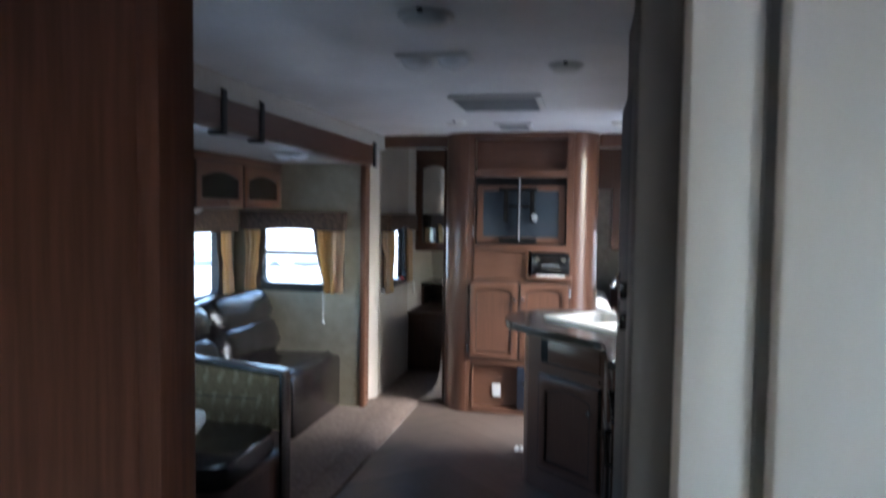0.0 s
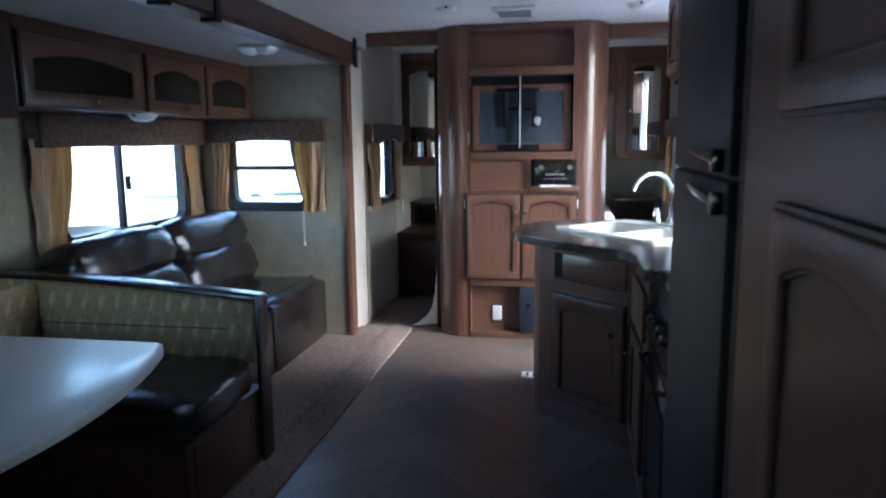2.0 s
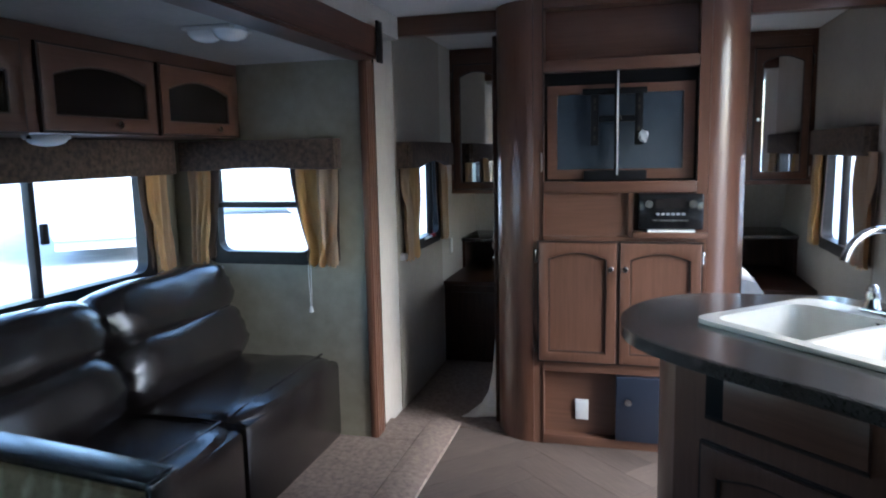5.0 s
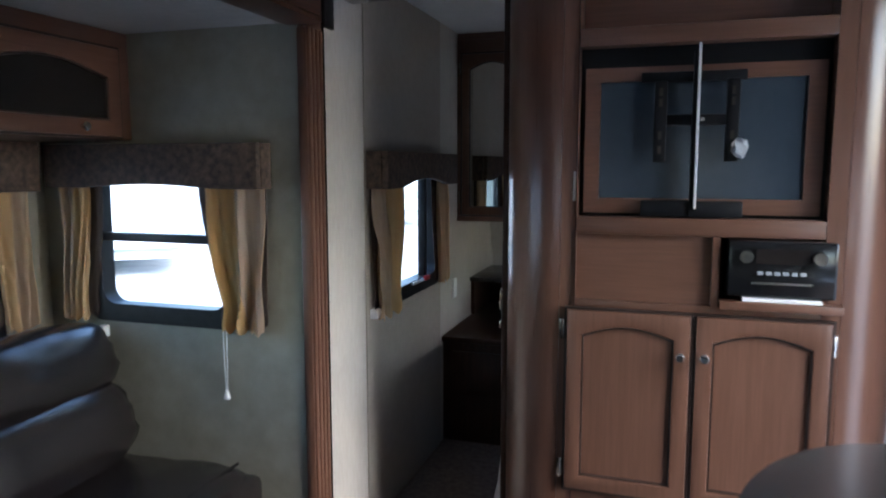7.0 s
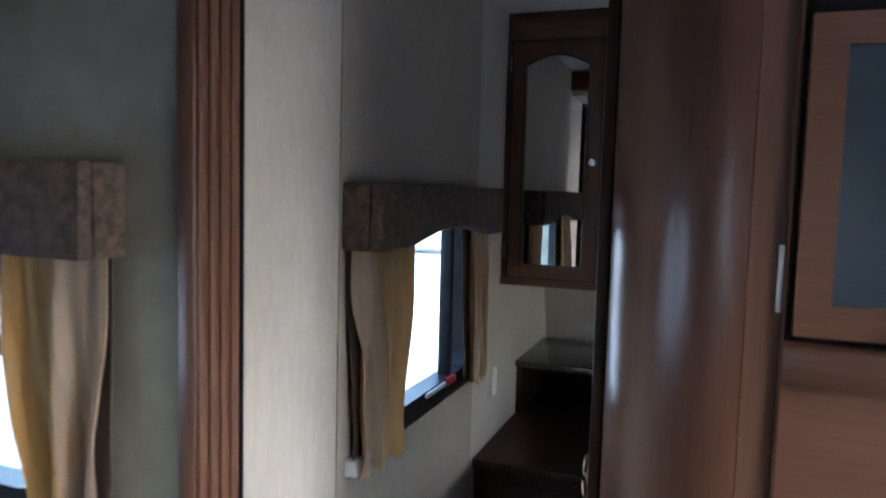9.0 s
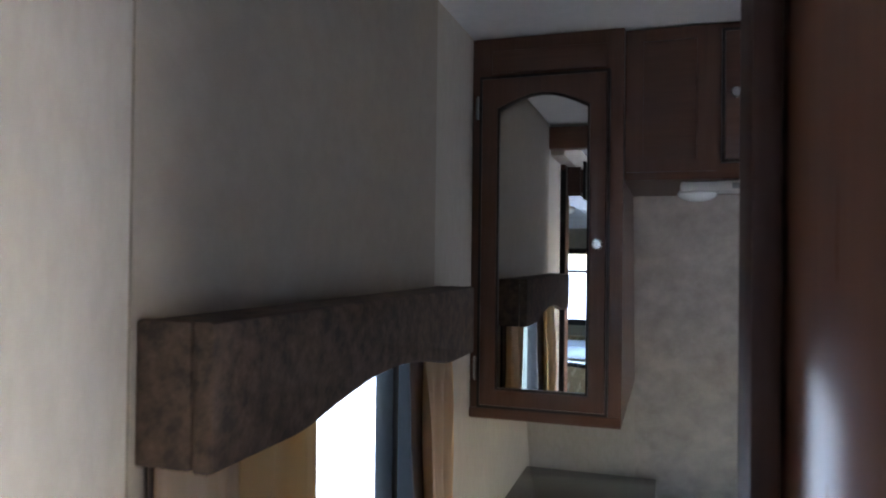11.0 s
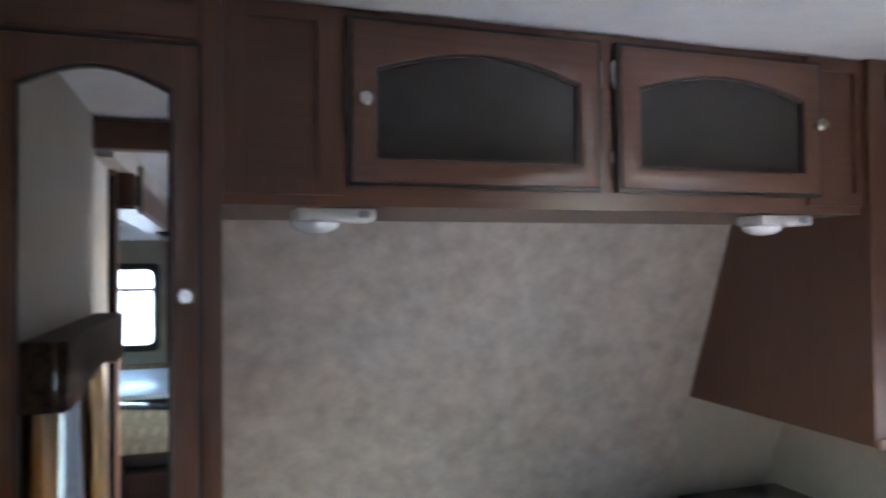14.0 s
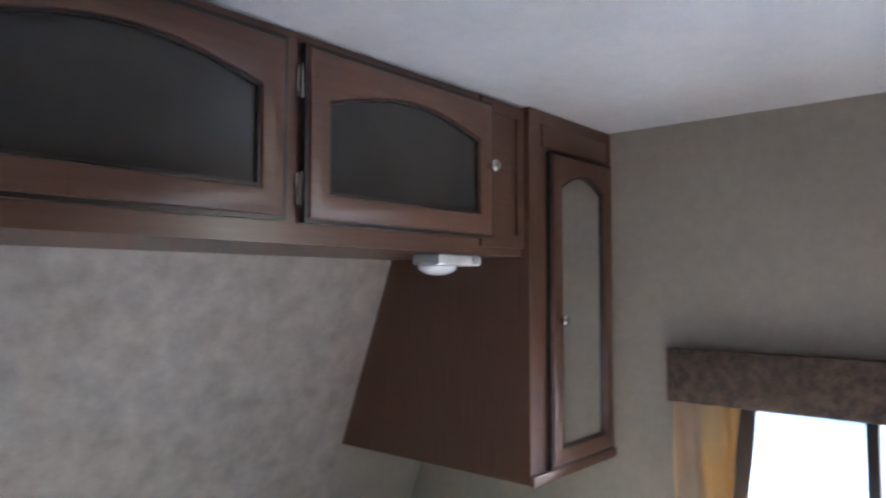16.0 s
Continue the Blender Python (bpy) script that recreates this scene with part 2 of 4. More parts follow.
def ball(bm, c, r, sx=1, sy=1, sz=1, seg=16):
    bmesh.ops.create_uvsphere(bm, u_segments=seg, v_segments=seg // 2, radius=r, matrix=Matrix.LocRotScale(c, None, (sx, sy, sz)))
    return bm


def tube(bm, pts, r, seg=10):
    """A round tube through points."""
    pts = [Vector(p) for p in pts]
    rings = []
    for i, p in enumerate(pts):
        d = (pts[min(i + 1, len(pts) - 1)] - pts[max(i - 1, 0)]).normalized()
        q = d.to_track_quat("Z", "Y").to_matrix()
        rings.append([bm.verts.new(p + q @ Vector((r * math.cos(a), r * math.sin(a), 0))) for a in (2 * math.pi * k / seg for k in range(seg))])
    fs = []
    for a, b in zip(rings, rings[1:]):
        fs += [bm.faces.new((a[k], a[(k + 1) % seg], b[(k + 1) % seg], b[k])) for k in range(seg)]
    fs += [bm.faces.new(rings[0][::-1]), bm.faces.new(rings[-1])]
    bmesh.ops.recalc_face_normals(bm, faces=fs)
    return bm


def mesh(bm, name, material, smooth=True):
    me = bpy.data.meshes.new(name)
    bm.to_mesh(me)
    bm.free()
    me.materials.append(material)
    if smooth:
        for p in me.polygons:
            p.use_smooth = True
        me.set_sharp_from_angle(angle=radians(35))
    return me


def part(name, bm, material, parent, label=""):
    ob = new(name, mesh(bm, name, material))
    ob.parent = parent
    return tagged(ob, label)


def thing(name, label, category, group=""):
    return tagged(new(name), label, category, group)


def solid(name, bm, material, label, category, kind="", group=""):
    return tagged(new(name, mesh(bm, name, material)), label, category, group, kind)


def arch(u0, u1, v0, v1, rise, n=9):
    """An outline with a flat foot and a shallow arched top."""
    top = [(u1 + (u0 - u1) * k / (n - 1), v1 - rise + rise * math.sin(math.pi * k / (n - 1))) for k in range(n)]
    return [(u0, v0), (u1, v0)] + top


def flat(u0, u1, v0, v1, n=9):
    return [(u0, v0), (u1, v0)] + [(u1 + (u0 - u1) * k / (n - 1), v1) for k in range(n)]


def knob(parent, c, way, material=None):
    """A round cabinet knob at c that stands out along way."""
    bm = bmesh.new()
    c, w = Vector(c), Vector(way)
    cyl(bm, c, c + w * 0.014, 0.006, 0.005, 12)
    cyl(bm, c + w * 0.012, c + w * 0.022, 0.009, 0.014, 16)
    cyl(bm, c + w * 0.022, c + w * 0.027, 0.014, 0.010, 16)
    return part("knob", bm, material or NICKEL, parent, "brushed nickel knob")


def door(parent, axis, face, out, u0, u1, z0, z1, panel, rise=0.035, stile=0.05, knob_at=None, hinges=None, wood=None, arched=True, label=""):
    """A cabinet door with an arched frame. axis: its normal; face: the cabinet's face; out: +1 or -1."""
    bm = bmesh.new()
    a0, a1 = face + out * 0.002, face + out * 0.021
    outer = flat(u0, u1, z0, z1)
    make = arch if arched else (lambda a, b, c, d, r: flat(a, b, c, d))
    inner = make(u0 + stile, u1 - stile, z0 + stile, z1 - stile, rise)
    ring(bm, outer, inner, axis, a0, a1)
    es = [e for e in bm.edges if all(abs(v.co["xyz".index(axis)] - a1) < 1e-5 for v in e.verts) and len(e.link_faces) == 2 and e.calc_face_angle(0) > 0.5]
    bmesh.ops.bevel(bm, geom=es, offset=0.006, segments=2, profile=0.5, affect="EDGES")
    d = part("door", bm, wood or WOOD, parent, label)
    bm = bmesh.new()
    prism(bm, make(u0 + stile + 0.0005, u1 - stile - 0.0005, z0 + stile + 0.0005, z1 - stile - 0.0005, rise), axis, face + out * 0.004, face + out * 0.010)
    part("panel", bm, panel, d)
    bm = bmesh.new()
    g = 0.005
    ring(bm, make(u0 + stile, u1 - stile, z0 + stile, z1 - stile, rise), make(u0 + stile + g, u1 - stile - g, z0 + stile + g, z1 - stile - g, rise), axis, face + out * 0.010, face + out * 0.0165)
    part("bead", bm, GLAZE, d, "dark glazed bead")
    bm = bmesh.new()
    ring(bm, flat(u0 - 0.007, u1 + 0.007, z0 - 0.007, z1 + 0.007), flat(u0 + 0.002, u1 - 0.002, z0 + 0.002, z1 - 0.002), axis, face + out * 0.0015, face + out * 0.015)
    part("edge_moulding", bm, GLAZE, d, "dark glazed door edge")
    way = {"x": (out, 0, 0), "y": (0, out, 0)}[axis]
    if knob_at:
        u, z = knob_at
        knob(d, (a1, u, z) if axis == "x" else (u, a1, z), way)
    for (u, z) in hinges or ():
        bm = bmesh.new()
        p = (lambda a, b, c: (a, b, c)) if axis == "x" else (lambda a, b, c: (b, a, c))
        lo, hi = p(face, u - 0.008, z - 0.028), p(face + out * 0.006, u + 0.008, z + 0.028)
        box(bm, lo[0], hi[0], lo[1], hi[1], lo[2], hi[2], 0.002)
        cyl(bm, p(face + out * 0.008, u, z - 0.03), p(face + out * 0.008, u, z + 0.03), 0.004, seg=8)
        part("hinge", bm, NICKEL, d, "nickel hinge")
    return d


CEIL, CEILB = 2.036, 2.048    # living room and bedroom ceilings
XL, XR = -1.58, 0.64          # the inner faces of the long walls
SX, SZ = -2.58, 1.80           # the slide-out: outer wall and ceiling
SY0, SY1 = 0.95, 4.83          # the slide-out: ends
YF = 7.60                      # front end
YB = -1.6                      # behind the start

# ---------------------------------------------------------------- structure


def wall_x(name, x0, x1, y0, y1, z0, z1, holes, material, label):
    """A wall in the plane of y and z with rectangular holes (y0, y1, z0, z1)."""
    bm = bmesh.new()
    ys = sorted({y0, y1, *[h[i] for h in holes for i in (0, 1)]})
    for a, b in zip(ys, ys[1:]):
        cut = sorted((h[2], h[3]) for h in holes if h[0] <= a and h[1] >= b)
        z = z0
        for c, d in cut:
            if c > z: box(bm, x0, x1, a, b, z, c)
            z = d
        if z1 > z: box(bm, x0, x1, a, b, z, z1)
    bmesh.ops.remove_doubles(bm, verts=bm.verts, dist=1e-5)
    return solid(name, bm, material, label, "wall", "structure")


def wall_y(name, y0, y1, x0, x1, z0, z1, holes, material, label):
    bm = bmesh.new()
    xs = sorted({x0, x1, *[h[i] for h in holes for i in (0, 1)]})
    for a, b in zip(xs, xs[1:]):
        cut = sorted((h[2], h[3]) for h in holes if h[0] <= a and h[1] >= b)
        z = z0
        for c, d in cut:
            if c > z: box(bm, a, b, y0, y1, z, c)
            z = d
        if z1 > z: box(bm, a, b, y0, y1, z, z1)
    bmesh.ops.remove_doubles(bm, verts=bm.verts, dist=1e-5)
    return solid(name, bm, material, label, "wall", "structure")


W1 = (3.47, 4.60, 0.835, 1.40)   # slide-out side window
W2 = (-2.365, -1.84, 0.90, 1.40)  # slide-out end window
W3 = (5.42, 6.07, 0.865, 1.36)   # bedroom window
W4 = (5.50, 6.16, 0.84, 1.36)   # bedroom window opposite
WR = (-2.48, -1.72, 0.86, 1.56)  # slide-out rear window
WK = (-0.40, 0.15, 1.20, 1.62)   # rear end window, unseen, added to light the doorway's cream panels
WB = (-1.2, -0.2, 0.95, 1.7)      # rear window behind the doorway
W5 = (3.15, 3.84, 0.98, 1.40)   # kitchen window
DOOR = (4.11, 4.74, 0.0, 1.93)  # entry door

solid("floor", boxes((XL - 0.05, XR + 0.05, YB, YF + 0.05, -0.08, -0.012), (SX - 0.05, XL - 0.0505, SY0 - 0.05, SY1 + 0.05, -0.08, -0.012)), DARKWOOD, "subfloor under the vinyl planks", "floor", "structure")
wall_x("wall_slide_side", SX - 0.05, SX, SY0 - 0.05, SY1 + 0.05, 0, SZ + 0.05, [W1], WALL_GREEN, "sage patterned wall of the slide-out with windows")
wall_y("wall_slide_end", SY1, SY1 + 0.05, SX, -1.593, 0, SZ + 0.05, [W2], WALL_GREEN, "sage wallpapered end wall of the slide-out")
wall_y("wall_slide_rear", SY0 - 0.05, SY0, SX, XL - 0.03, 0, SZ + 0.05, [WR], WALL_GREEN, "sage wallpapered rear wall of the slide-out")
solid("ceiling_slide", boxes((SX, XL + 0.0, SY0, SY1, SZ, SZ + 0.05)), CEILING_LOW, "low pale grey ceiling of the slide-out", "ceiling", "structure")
wall_x("wall_left", XL - 0.05, XL, YB, YF, 0, CEILB, [(SY0, SY1 + 0.05, 0, SZ + 0.05), W3], WALL_CREAM, "cream wallpapered side wall with a window")
wall_x("wall_right", XR, XR + 0.05, YB, YF, 0, CEILB, [W4, W5, DOOR, WB], WALL_CREAM, "cream wallpapered side wall with the entry door")
wall_y("wall_front", YF, YF + 0.05, XL - 0.05, XR + 0.05, 0, CEILB, [], WALL_CREAM, "front end wall of the trailer")
wall_y("wall_back", YB - 0.05, YB, XL - 0.05, XR + 0.05, 0, CEIL, [WK], WALL_CREAM, "rear wall behind the doorway")
solid("ceiling", boxes((XL - 0.05, XR + 0.05, YB - 0.05, 5.235, CEIL, CEIL + 0.06), (XL - 0.05, XR + 0.05, 5.2351, YF + 0.05, CEILB, CEIL + 0.06)), CEILING, "white panelled trailer ceiling", "ceiling", "structure")
solid("wall_hall_left", boxes((XL, -0.424, 0.63, 0.675, 0, CEIL)), PARTITION, "cherry wood partition beside the doorway", "wall", "structure")
solid("wall_hall_right", boxes((0.10, XR, 0.4425, 0.48, 0, CEIL)), PAINT, "cream partition beside the doorway", "wall", "structure")
# the sloping nose of the trailer: y falls as z rises


def nose(z):
    return 6.90 + (1.714 - z) * 0.376


bm = prism(bmesh.new(), [(nose(0), 0), (nose(CEILB), CEILB), (YF, CEILB), (YF, 0)], "x", XL, XR)
solid("wall_nose", bm, WALL_CREAM, "cream sloping front wall of the bedroom", "wall", "structure")
bm = prism(bmesh.new(), [(nose(0.3) - 0.004, 0.3), (nose(1.685) - 0.004, 1.685), (nose(1.685) - 0.0005, 1.685), (nose(0.3) - 0.0005, 0.3)], "x", -1.21, 0.225)
solid("wall_headboard", bm, WALL_MOTTLE, "mottled brown wallpaper behind the bed head", "wall", "structure")

WALL_TAUPE = mat("taupe_wallpaper", (0.35, 0.305, 0.25), 0.75, color2=(0.39, 0.34, 0.28), scale=30, bump=0.08, bump_scale=350)
wall_x("wall_accent", XL, XL + 0.004, 5.268, 6.146, 0.005, CEILB - 0.001, [W3], WALL_TAUPE, "taupe wallpaper panel round the bedroom window")
wall_x("wall_accent_b", XR - 0.004, XR, 5.29, 7.45, 0.005, CEILB - 0.001, [W4], WALL_TAUPE, "taupe wallpaper on the far bedroom wall")
FASCIA = mat("dark_cherry_along", (0.065, 0.028, 0.018), 0.36, color2=(0.115, 0.052, 0.034), scale=14, stretch=(7, 0.35, 7), bump=0.12, bump_scale=40)
# trim round the slide-out opening
bm = boxes((XL - 0.05, XL + 0.09, SY0 - 0.06, SY1, SZ - 0.01, SZ + 0.125))
bmesh.ops.bevel(bm, geom=bm.edges[:], offset=0.012, segments=2, affect="EDGES")
fascia = solid("trim_fascia", bm, FASCIA, "dark cherry fascia beam over the slide-out", "trim", "structure")
bm = boxes((XL - 0.02, XL + 0.06, SY0 - 0.06, 5.199, SZ + 0.125, CEIL), bev=0.01)
solid("trim_crown", bm, WALL_CREAM, "cream cove strip under the ceiling", "trim", "structure")
bm = bmesh.new()
box(bm, -1.592, -1.560, SY1 - 0.008, SY1 + 0.092, 0.03, SZ - 0.012, 0.006)
box(bm, -1.592, -1.560, SY1 + 0.001, SY1 + 0.092, SZ - 0.0119, SZ + 0.125, 0.004)
for k in range(4):
    box(bm, -1.561, -1.553, SY1 - 0.004 + 0.024 * k, SY1 + 0.015 + 0.024 * k, 0.031, SZ - 0.013, 0.0035)
solid("trim_column", bm, WOOD, "fluted cherry post at the slide-out corner", "trim", "structure")
solid("trim_seal", boxes((-1.579, -1.554, SY1 + 0.0925, SY1 + 0.100, 0.04, SZ + 0.10), bev=0.003), BLACKMATT, "black rubber seal behind the slide-out post", "trim", "structure")
bm = boxes((XL - 0.05, XL + 0.062, SY0 - 0.06, SY0 + 0.03, 0.03, SZ - 0.01), bev=0.008)
solid("trim_column_rear", bm, WOOD, "cherry post at the slide-out corner", "trim", "structure")
bm = boxes((XL + 0.091, XL + 0.105, SY1 - 0.05, SY1 + 0.012, SZ - 0.03, SZ + 0.15), bev=0.006)
solid("trim_end_cap", bm, BRONZE, "black cap on the end of the fascia", "trim", "structure")
for y in (2.70, 3.05):
    bm = boxes((XL + 0.09, XL + 0.098, y - 0.022, y + 0.022, SZ - 0.03, SZ + 0.16), (XL + 0.03, XL + 0.098, y - 0.022, y + 0.022, SZ - 0.03, SZ - 0.014), bev=0.003)
    solid("strap_bracket", bm, BLACKMATT, "black steel strap bracket on the fascia beam", "bracket", group="fascia brackets")
bm = boxes((XL, -1.0, 5.20, 5.27, 1.945, CEIL), bev=0.006)
solid("trim_header", bm, WOODX, "cherry header over the bedroom opening", "trim", "structure")
bm = boxes((0.086, XR, 5.20, 5.27, 1.945, CEIL), bev=0.006)
solid("trim_header_b", bm, WOODX, "cherry header over the second bedroom opening", "trim", "structure")
bm = boxes((-0.439, -0.409, 0.618, 0.687, 0, CEIL - 0.002), bev=0.01)
solid("trim_jamb", bm, PARTITION, "rounded cherry jamb of the doorway", "trim", "structure")
# On the jamb this dark taupe holds the shade of its face.
TAUPE = mat("dark_taupe", (0.075, 0.062, 0.052), 0.6, color2=(0.10, 0.085, 0.072), scale=20, stretch=(1, 1, 0.2))
solid("trim_jamb_taupe", boxes((0.028, 0.0995, 0.445, 0.487, 0, CEIL - 0.002), bev=0.006), TAUPE, "doorway jamb in taupe, its shade put into the colour", "trim", "structure")
solid("trim_jamb_white", boxes((0.053, 0.098, 0.415, 0.4425, 0, CEIL - 0.002), bev=0.011), PAINT, "rounded cream edge strip of the doorway", "trim", "structure")
bath = thing("bathroom_door", "cream folding door standing beside the doorway", "door")
for k in range(3):
    x = 0.10 + 0.115 * k
    part("panel", boxes((x, x + 0.112, 0.395, 0.415, 0.02, 1.96), bev=0.006), PAINT, bath)

# carpet and lip
bm = boxes((SX, XL + 0.20, SY0, SY1, -0.01, 0.030), (XL, XL + 0.20, SY1 + 0.002, 5.08, -0.01, 0.030))
solid("carpet", bm, CARPET, "taupe pile carpet of the slide-out", "carpet", "structure")
bm = bmesh.new()
prism(bm, [(XL + 0.20, -0.008), (-1.222, -0.008), (-1.226, 0.012), (-1.325, 0.036), (XL + 0.205, 0.030)], "y", SY0, 5.14)
solid("carpet_lip", bm, CARPET, "carpeted ramp edge along the slide-out", "carpet", "structure")
bm = boxes((XL, XR, 5.10, YF, -0.01, 0.004))
solid("carpet_bedroom", bm, CARPET, "taupe pile carpet of the bedroom", "carpet", "structure")

# ---------------------------------------------------------------- windows and curtains


def rounded(u0, u1, v0, v1, r, n=4):
    pts = []
    for cu, cv, a0 in ((u1 - r, v0 + r, -90), (u1 - r, v1 - r, 0), (u0 + r, v1 - r, 90), (u0 + r, v0 + r, 180)):
        pts += [(cu + r * math.cos(radians(a0 + 90 * k / n)), cv + r * math.sin(radians(a0 + 90 * k / n))) for k in range(n + 1)]
    return pts


def window(name, axis, face, out, w, bars, label):
    """A black framed trailer window. out: towards the room. bars: ('v' or 'h', place)."""
    u0, u1, v0, v1 = w
    win = tagged(new(name), label, "window", kind="structure")
    bm = bmesh.new()
    ring(bm, rounded(u0 - 0.038, u1 + 0.038, v0 - 0.038, v1 + 0.038, 0.05), rounded(u0 + 0.022, u1 - 0.022, v0 + 0.022, v1 - 0.022, 0.05), axis, face - out * 0.045, face + out * 0.012)
    fr = part("window_frame", bm, BRONZE, win, "black aluminium frame")
    bm = bmesh.new()
    for kind, p in bars:
        a, b = face - out * 0.03, face + out * 0.006
        lo, hi = ((p - 0.014, v0 + 0.01), (p + 0.014, v1 - 0.01)) if kind == "v" else ((u0 + 0.01, p - 0.014), (u1 - 0.01, p + 0.014))
        if axis == "x": box(bm, a, b, lo[0], hi[0], lo[1], hi[1], 0.003)
        else: box(bm, lo[0], hi[0], a, b, lo[1], hi[1], 0.003)
    if bars:
        part("mullion", bm, BRONZE, win, "black sash bar")
    bm = bmesh.new()
    a, b = face - out * 0.034, face - out * 0.031
    if axis == "x": box(bm, a, b, u0, u1, v0, v1)
    else: box(bm, u0, u1, a, b, v0, v1)
    g = part("pane", bm, GLASS, win)
    g.visible_shadow = False
    return win


def gathered(axis, face, out, u0, u1, v0, v1, tie, near, amp, seed, a=0.0, b=1.0):
    """A gathered sheet of cloth that hangs from v1 to v0; its foot is drawn in towards the tie side."""
    bm = bmesh.new()
    nu, nv = max(16, int(44 * (b - a))), 20
    rows = []
    for j in range(nv + 1):
        s = j / nv
        width = 1.0 - 0.45 * s ** 1.6
        if s > 0.86: width += 0.12 * math.sin((s - 0.86) / 0.14 * math.pi / 2)
        row = []
        for i in range(nu + 1):
            p = a + (b - a) * i / nu
            u = u0 + (u1 - u0) * ((p - tie) * width + tie)
            d = near + amp * math.sin(p * (17 + 4 * math.sin(seed * 7)) + 1.3 * math.sin(3 * s + seed) + 3.0 * noise.noise(Vector((p * 3, s * 2, seed * 5)))) * (0.6 + 0.6 * s) + 0.4 * amp * noise.noise(Vector((p * 14, s * 3, seed * 5)))
            v = v1 + (v0 - v1) * s
            if s > 0.99: v += 0.008 * math.sin(p * 40)
            row.append(bm.verts.new((face + out * d, u, v) if axis == "x" else (u, face + out * d, v)))
        rows.append(row)
    for top, low in zip(rows, rows[1:]):
        for i in range(nu):
            bm.faces.new((top[i], top[i + 1], low[i + 1], low[i]))
    bmesh.ops.recalc_face_normals(bm, faces=bm.faces)
    bmesh.ops.solidify(bm, geom=bm.faces[:], thickness=0.003)
    return bm


def curtain(axis, face, out, u0, u1, v0, v1, tie, gold=True):
    c = thing("curtain", "gold and tan gathered curtain panel beside a window", "curtain", "window curtains")
    spans = ((0.0, 0.52, CURTAIN), (0.52, 1.0, TIEBACK)) if tie > 0.5 else ((0.48, 1.0, CURTAIN), (0.0, 0.48, TIEBACK))
    for p0, p1, cloth in spans:
        part("panel", gathered(axis, face, out, u0, u1, v0, v1, tie, 0.036, 0.015, u0, p0, p1), cloth if gold else TIEBACK, c)
    a, b = (u0, u1 + 0.035) if tie < 0.5 else (u0 - 0.035, u1)
    part("lining", gathered(axis, face, out, a, b, v0 + 0.015, v1, tie, 0.016, 0.002, u1), LINER, c, "dark brown lining")
    return c


def valance(axis, face, out, u0, u1, v0, v1, depth=0.085, scallop=0.0):
    """A padded fabric box over a window with a scalloped foot."""
    n = 24
    foot = []
    for k in range(n + 1):
        p = k / n
        c = abs(p - 0.5) / 0.5
        foot.append((u0 + (u1 - u0) * p, v0 + (0.0 if c > 0.62 else scallop * math.cos(c / 0.62 * math.pi / 2))))
    val = thing("valance", "brown paisley padded valance box over a window", "valance", "window valances")
    bm = bmesh.new()
    prism(bm, foot + [(u1, v1), (u0, v1)], axis, face + out * (depth - 0.025), face + out * depth, 0.006)
    part("front", bm, VALANCE, val)
    for u, w in ((u0, 0.012), (u1 - 0.012, 0.012)):
        bm = bmesh.new()
        if axis == "x": box(bm, face + out * 0.001, face + out * (depth - 0.026), u, u + w, v0, v1, 0.004)
        else: box(bm, u, u + w, face + out * 0.001, face + out * (depth - 0.026), v0, v1, 0.004)
        part("side", bm, VALANCE, val)
    bm = bmesh.new()
    if axis == "x": box(bm, face + out * 0.001, face + out * (depth - 0.026), u0 + 0.013, u1 - 0.013, v1 - 0.014, v1 - 0.002)
    else: box(bm, u0 + 0.013, u1 - 0.013, face + out * 0.001, face + out * (depth - 0.026), v1 - 0.014, v1 - 0.002)
    part("top", bm, VALANCE, val)
    return val


def shade_cord(p, z0, z1):
    c = thing("blind_cord", "white looped blind cord with a plastic tassel", "cord")
    bm = bmesh.new()
    for d in (-0.006, 0.006):
        tube(bm, [(p[0] + d, p[1], z1), (p[0] + d * 0.9, p[1], (z0 + z1) / 2), (p[0] + d * 0.4, p[1], z0)], 0.0016, 6)
    part("cord", bm, WHITE, c)
    part("tassel", cyl(bmesh.new(), (p[0], p[1], z0 - 0.022), (p[0], p[1], z0 + 0.004), 0.011, 0.006, 12), WHITE, c)


window("window_1", "x", SX, 1, W1, [("v", 3.965)], "black framed sliding window above the sofa")
solid("window_catch", boxes((SX + 0.006, SX + 0.026, 3.98, 4.01, 1.06, 1.14), bev=0.004), BRONZE, "black sash catch on the sliding window", "latch")
window("window_2", "y", SY1, -1, W2, [("h", 1.147)], "black framed window in the slide-out end wall")
window("window_3", "x", XL, 1, W3, [("v", 5.93)], "black framed bedroom window with a red latch")
window("window_4", "x", XR, -1, W4, [("v", 5.815)], "black framed bedroom window")
window("window_5", "x", XR, -1, W5, [], "black framed kitchen window above the counter")
window("window_6", "y", SY0, 1, WR, [("h", 1.365)], "black framed window in the rear end of the slide-out")
window("window_8", "y", YB, 1, WK, [], "unseen window added in the rear end wall for light")
window("window_7", "x", XR, -1, WB, [], "black framed rear window")
valance("x", SX, 1, 3.29, 4.74, 1.30, 1.46)
valance("y", SY1, -1, -2.49, -1.69, 1.312, 1.45, scallop=0.012)
valance("x", XL + 0.004, 1, 5.272, 6.148, 1.298, 1.435, 0.088, scallop=0.032)
valance("x", XR - 0.004, -1, 5.30, 6.262, 1.32, 1.455, 0.06)
curtain("x", SX, 1, 3.26, 3.53, 0.79, 1.34, 0.1)
curtain("x", SX, 1, 4.575, 4.735, 0.85, 1.34, 0.8)
curtain("y", SY1, -1, -2.48, -2.35, 0.87, 1.34, 0.2)
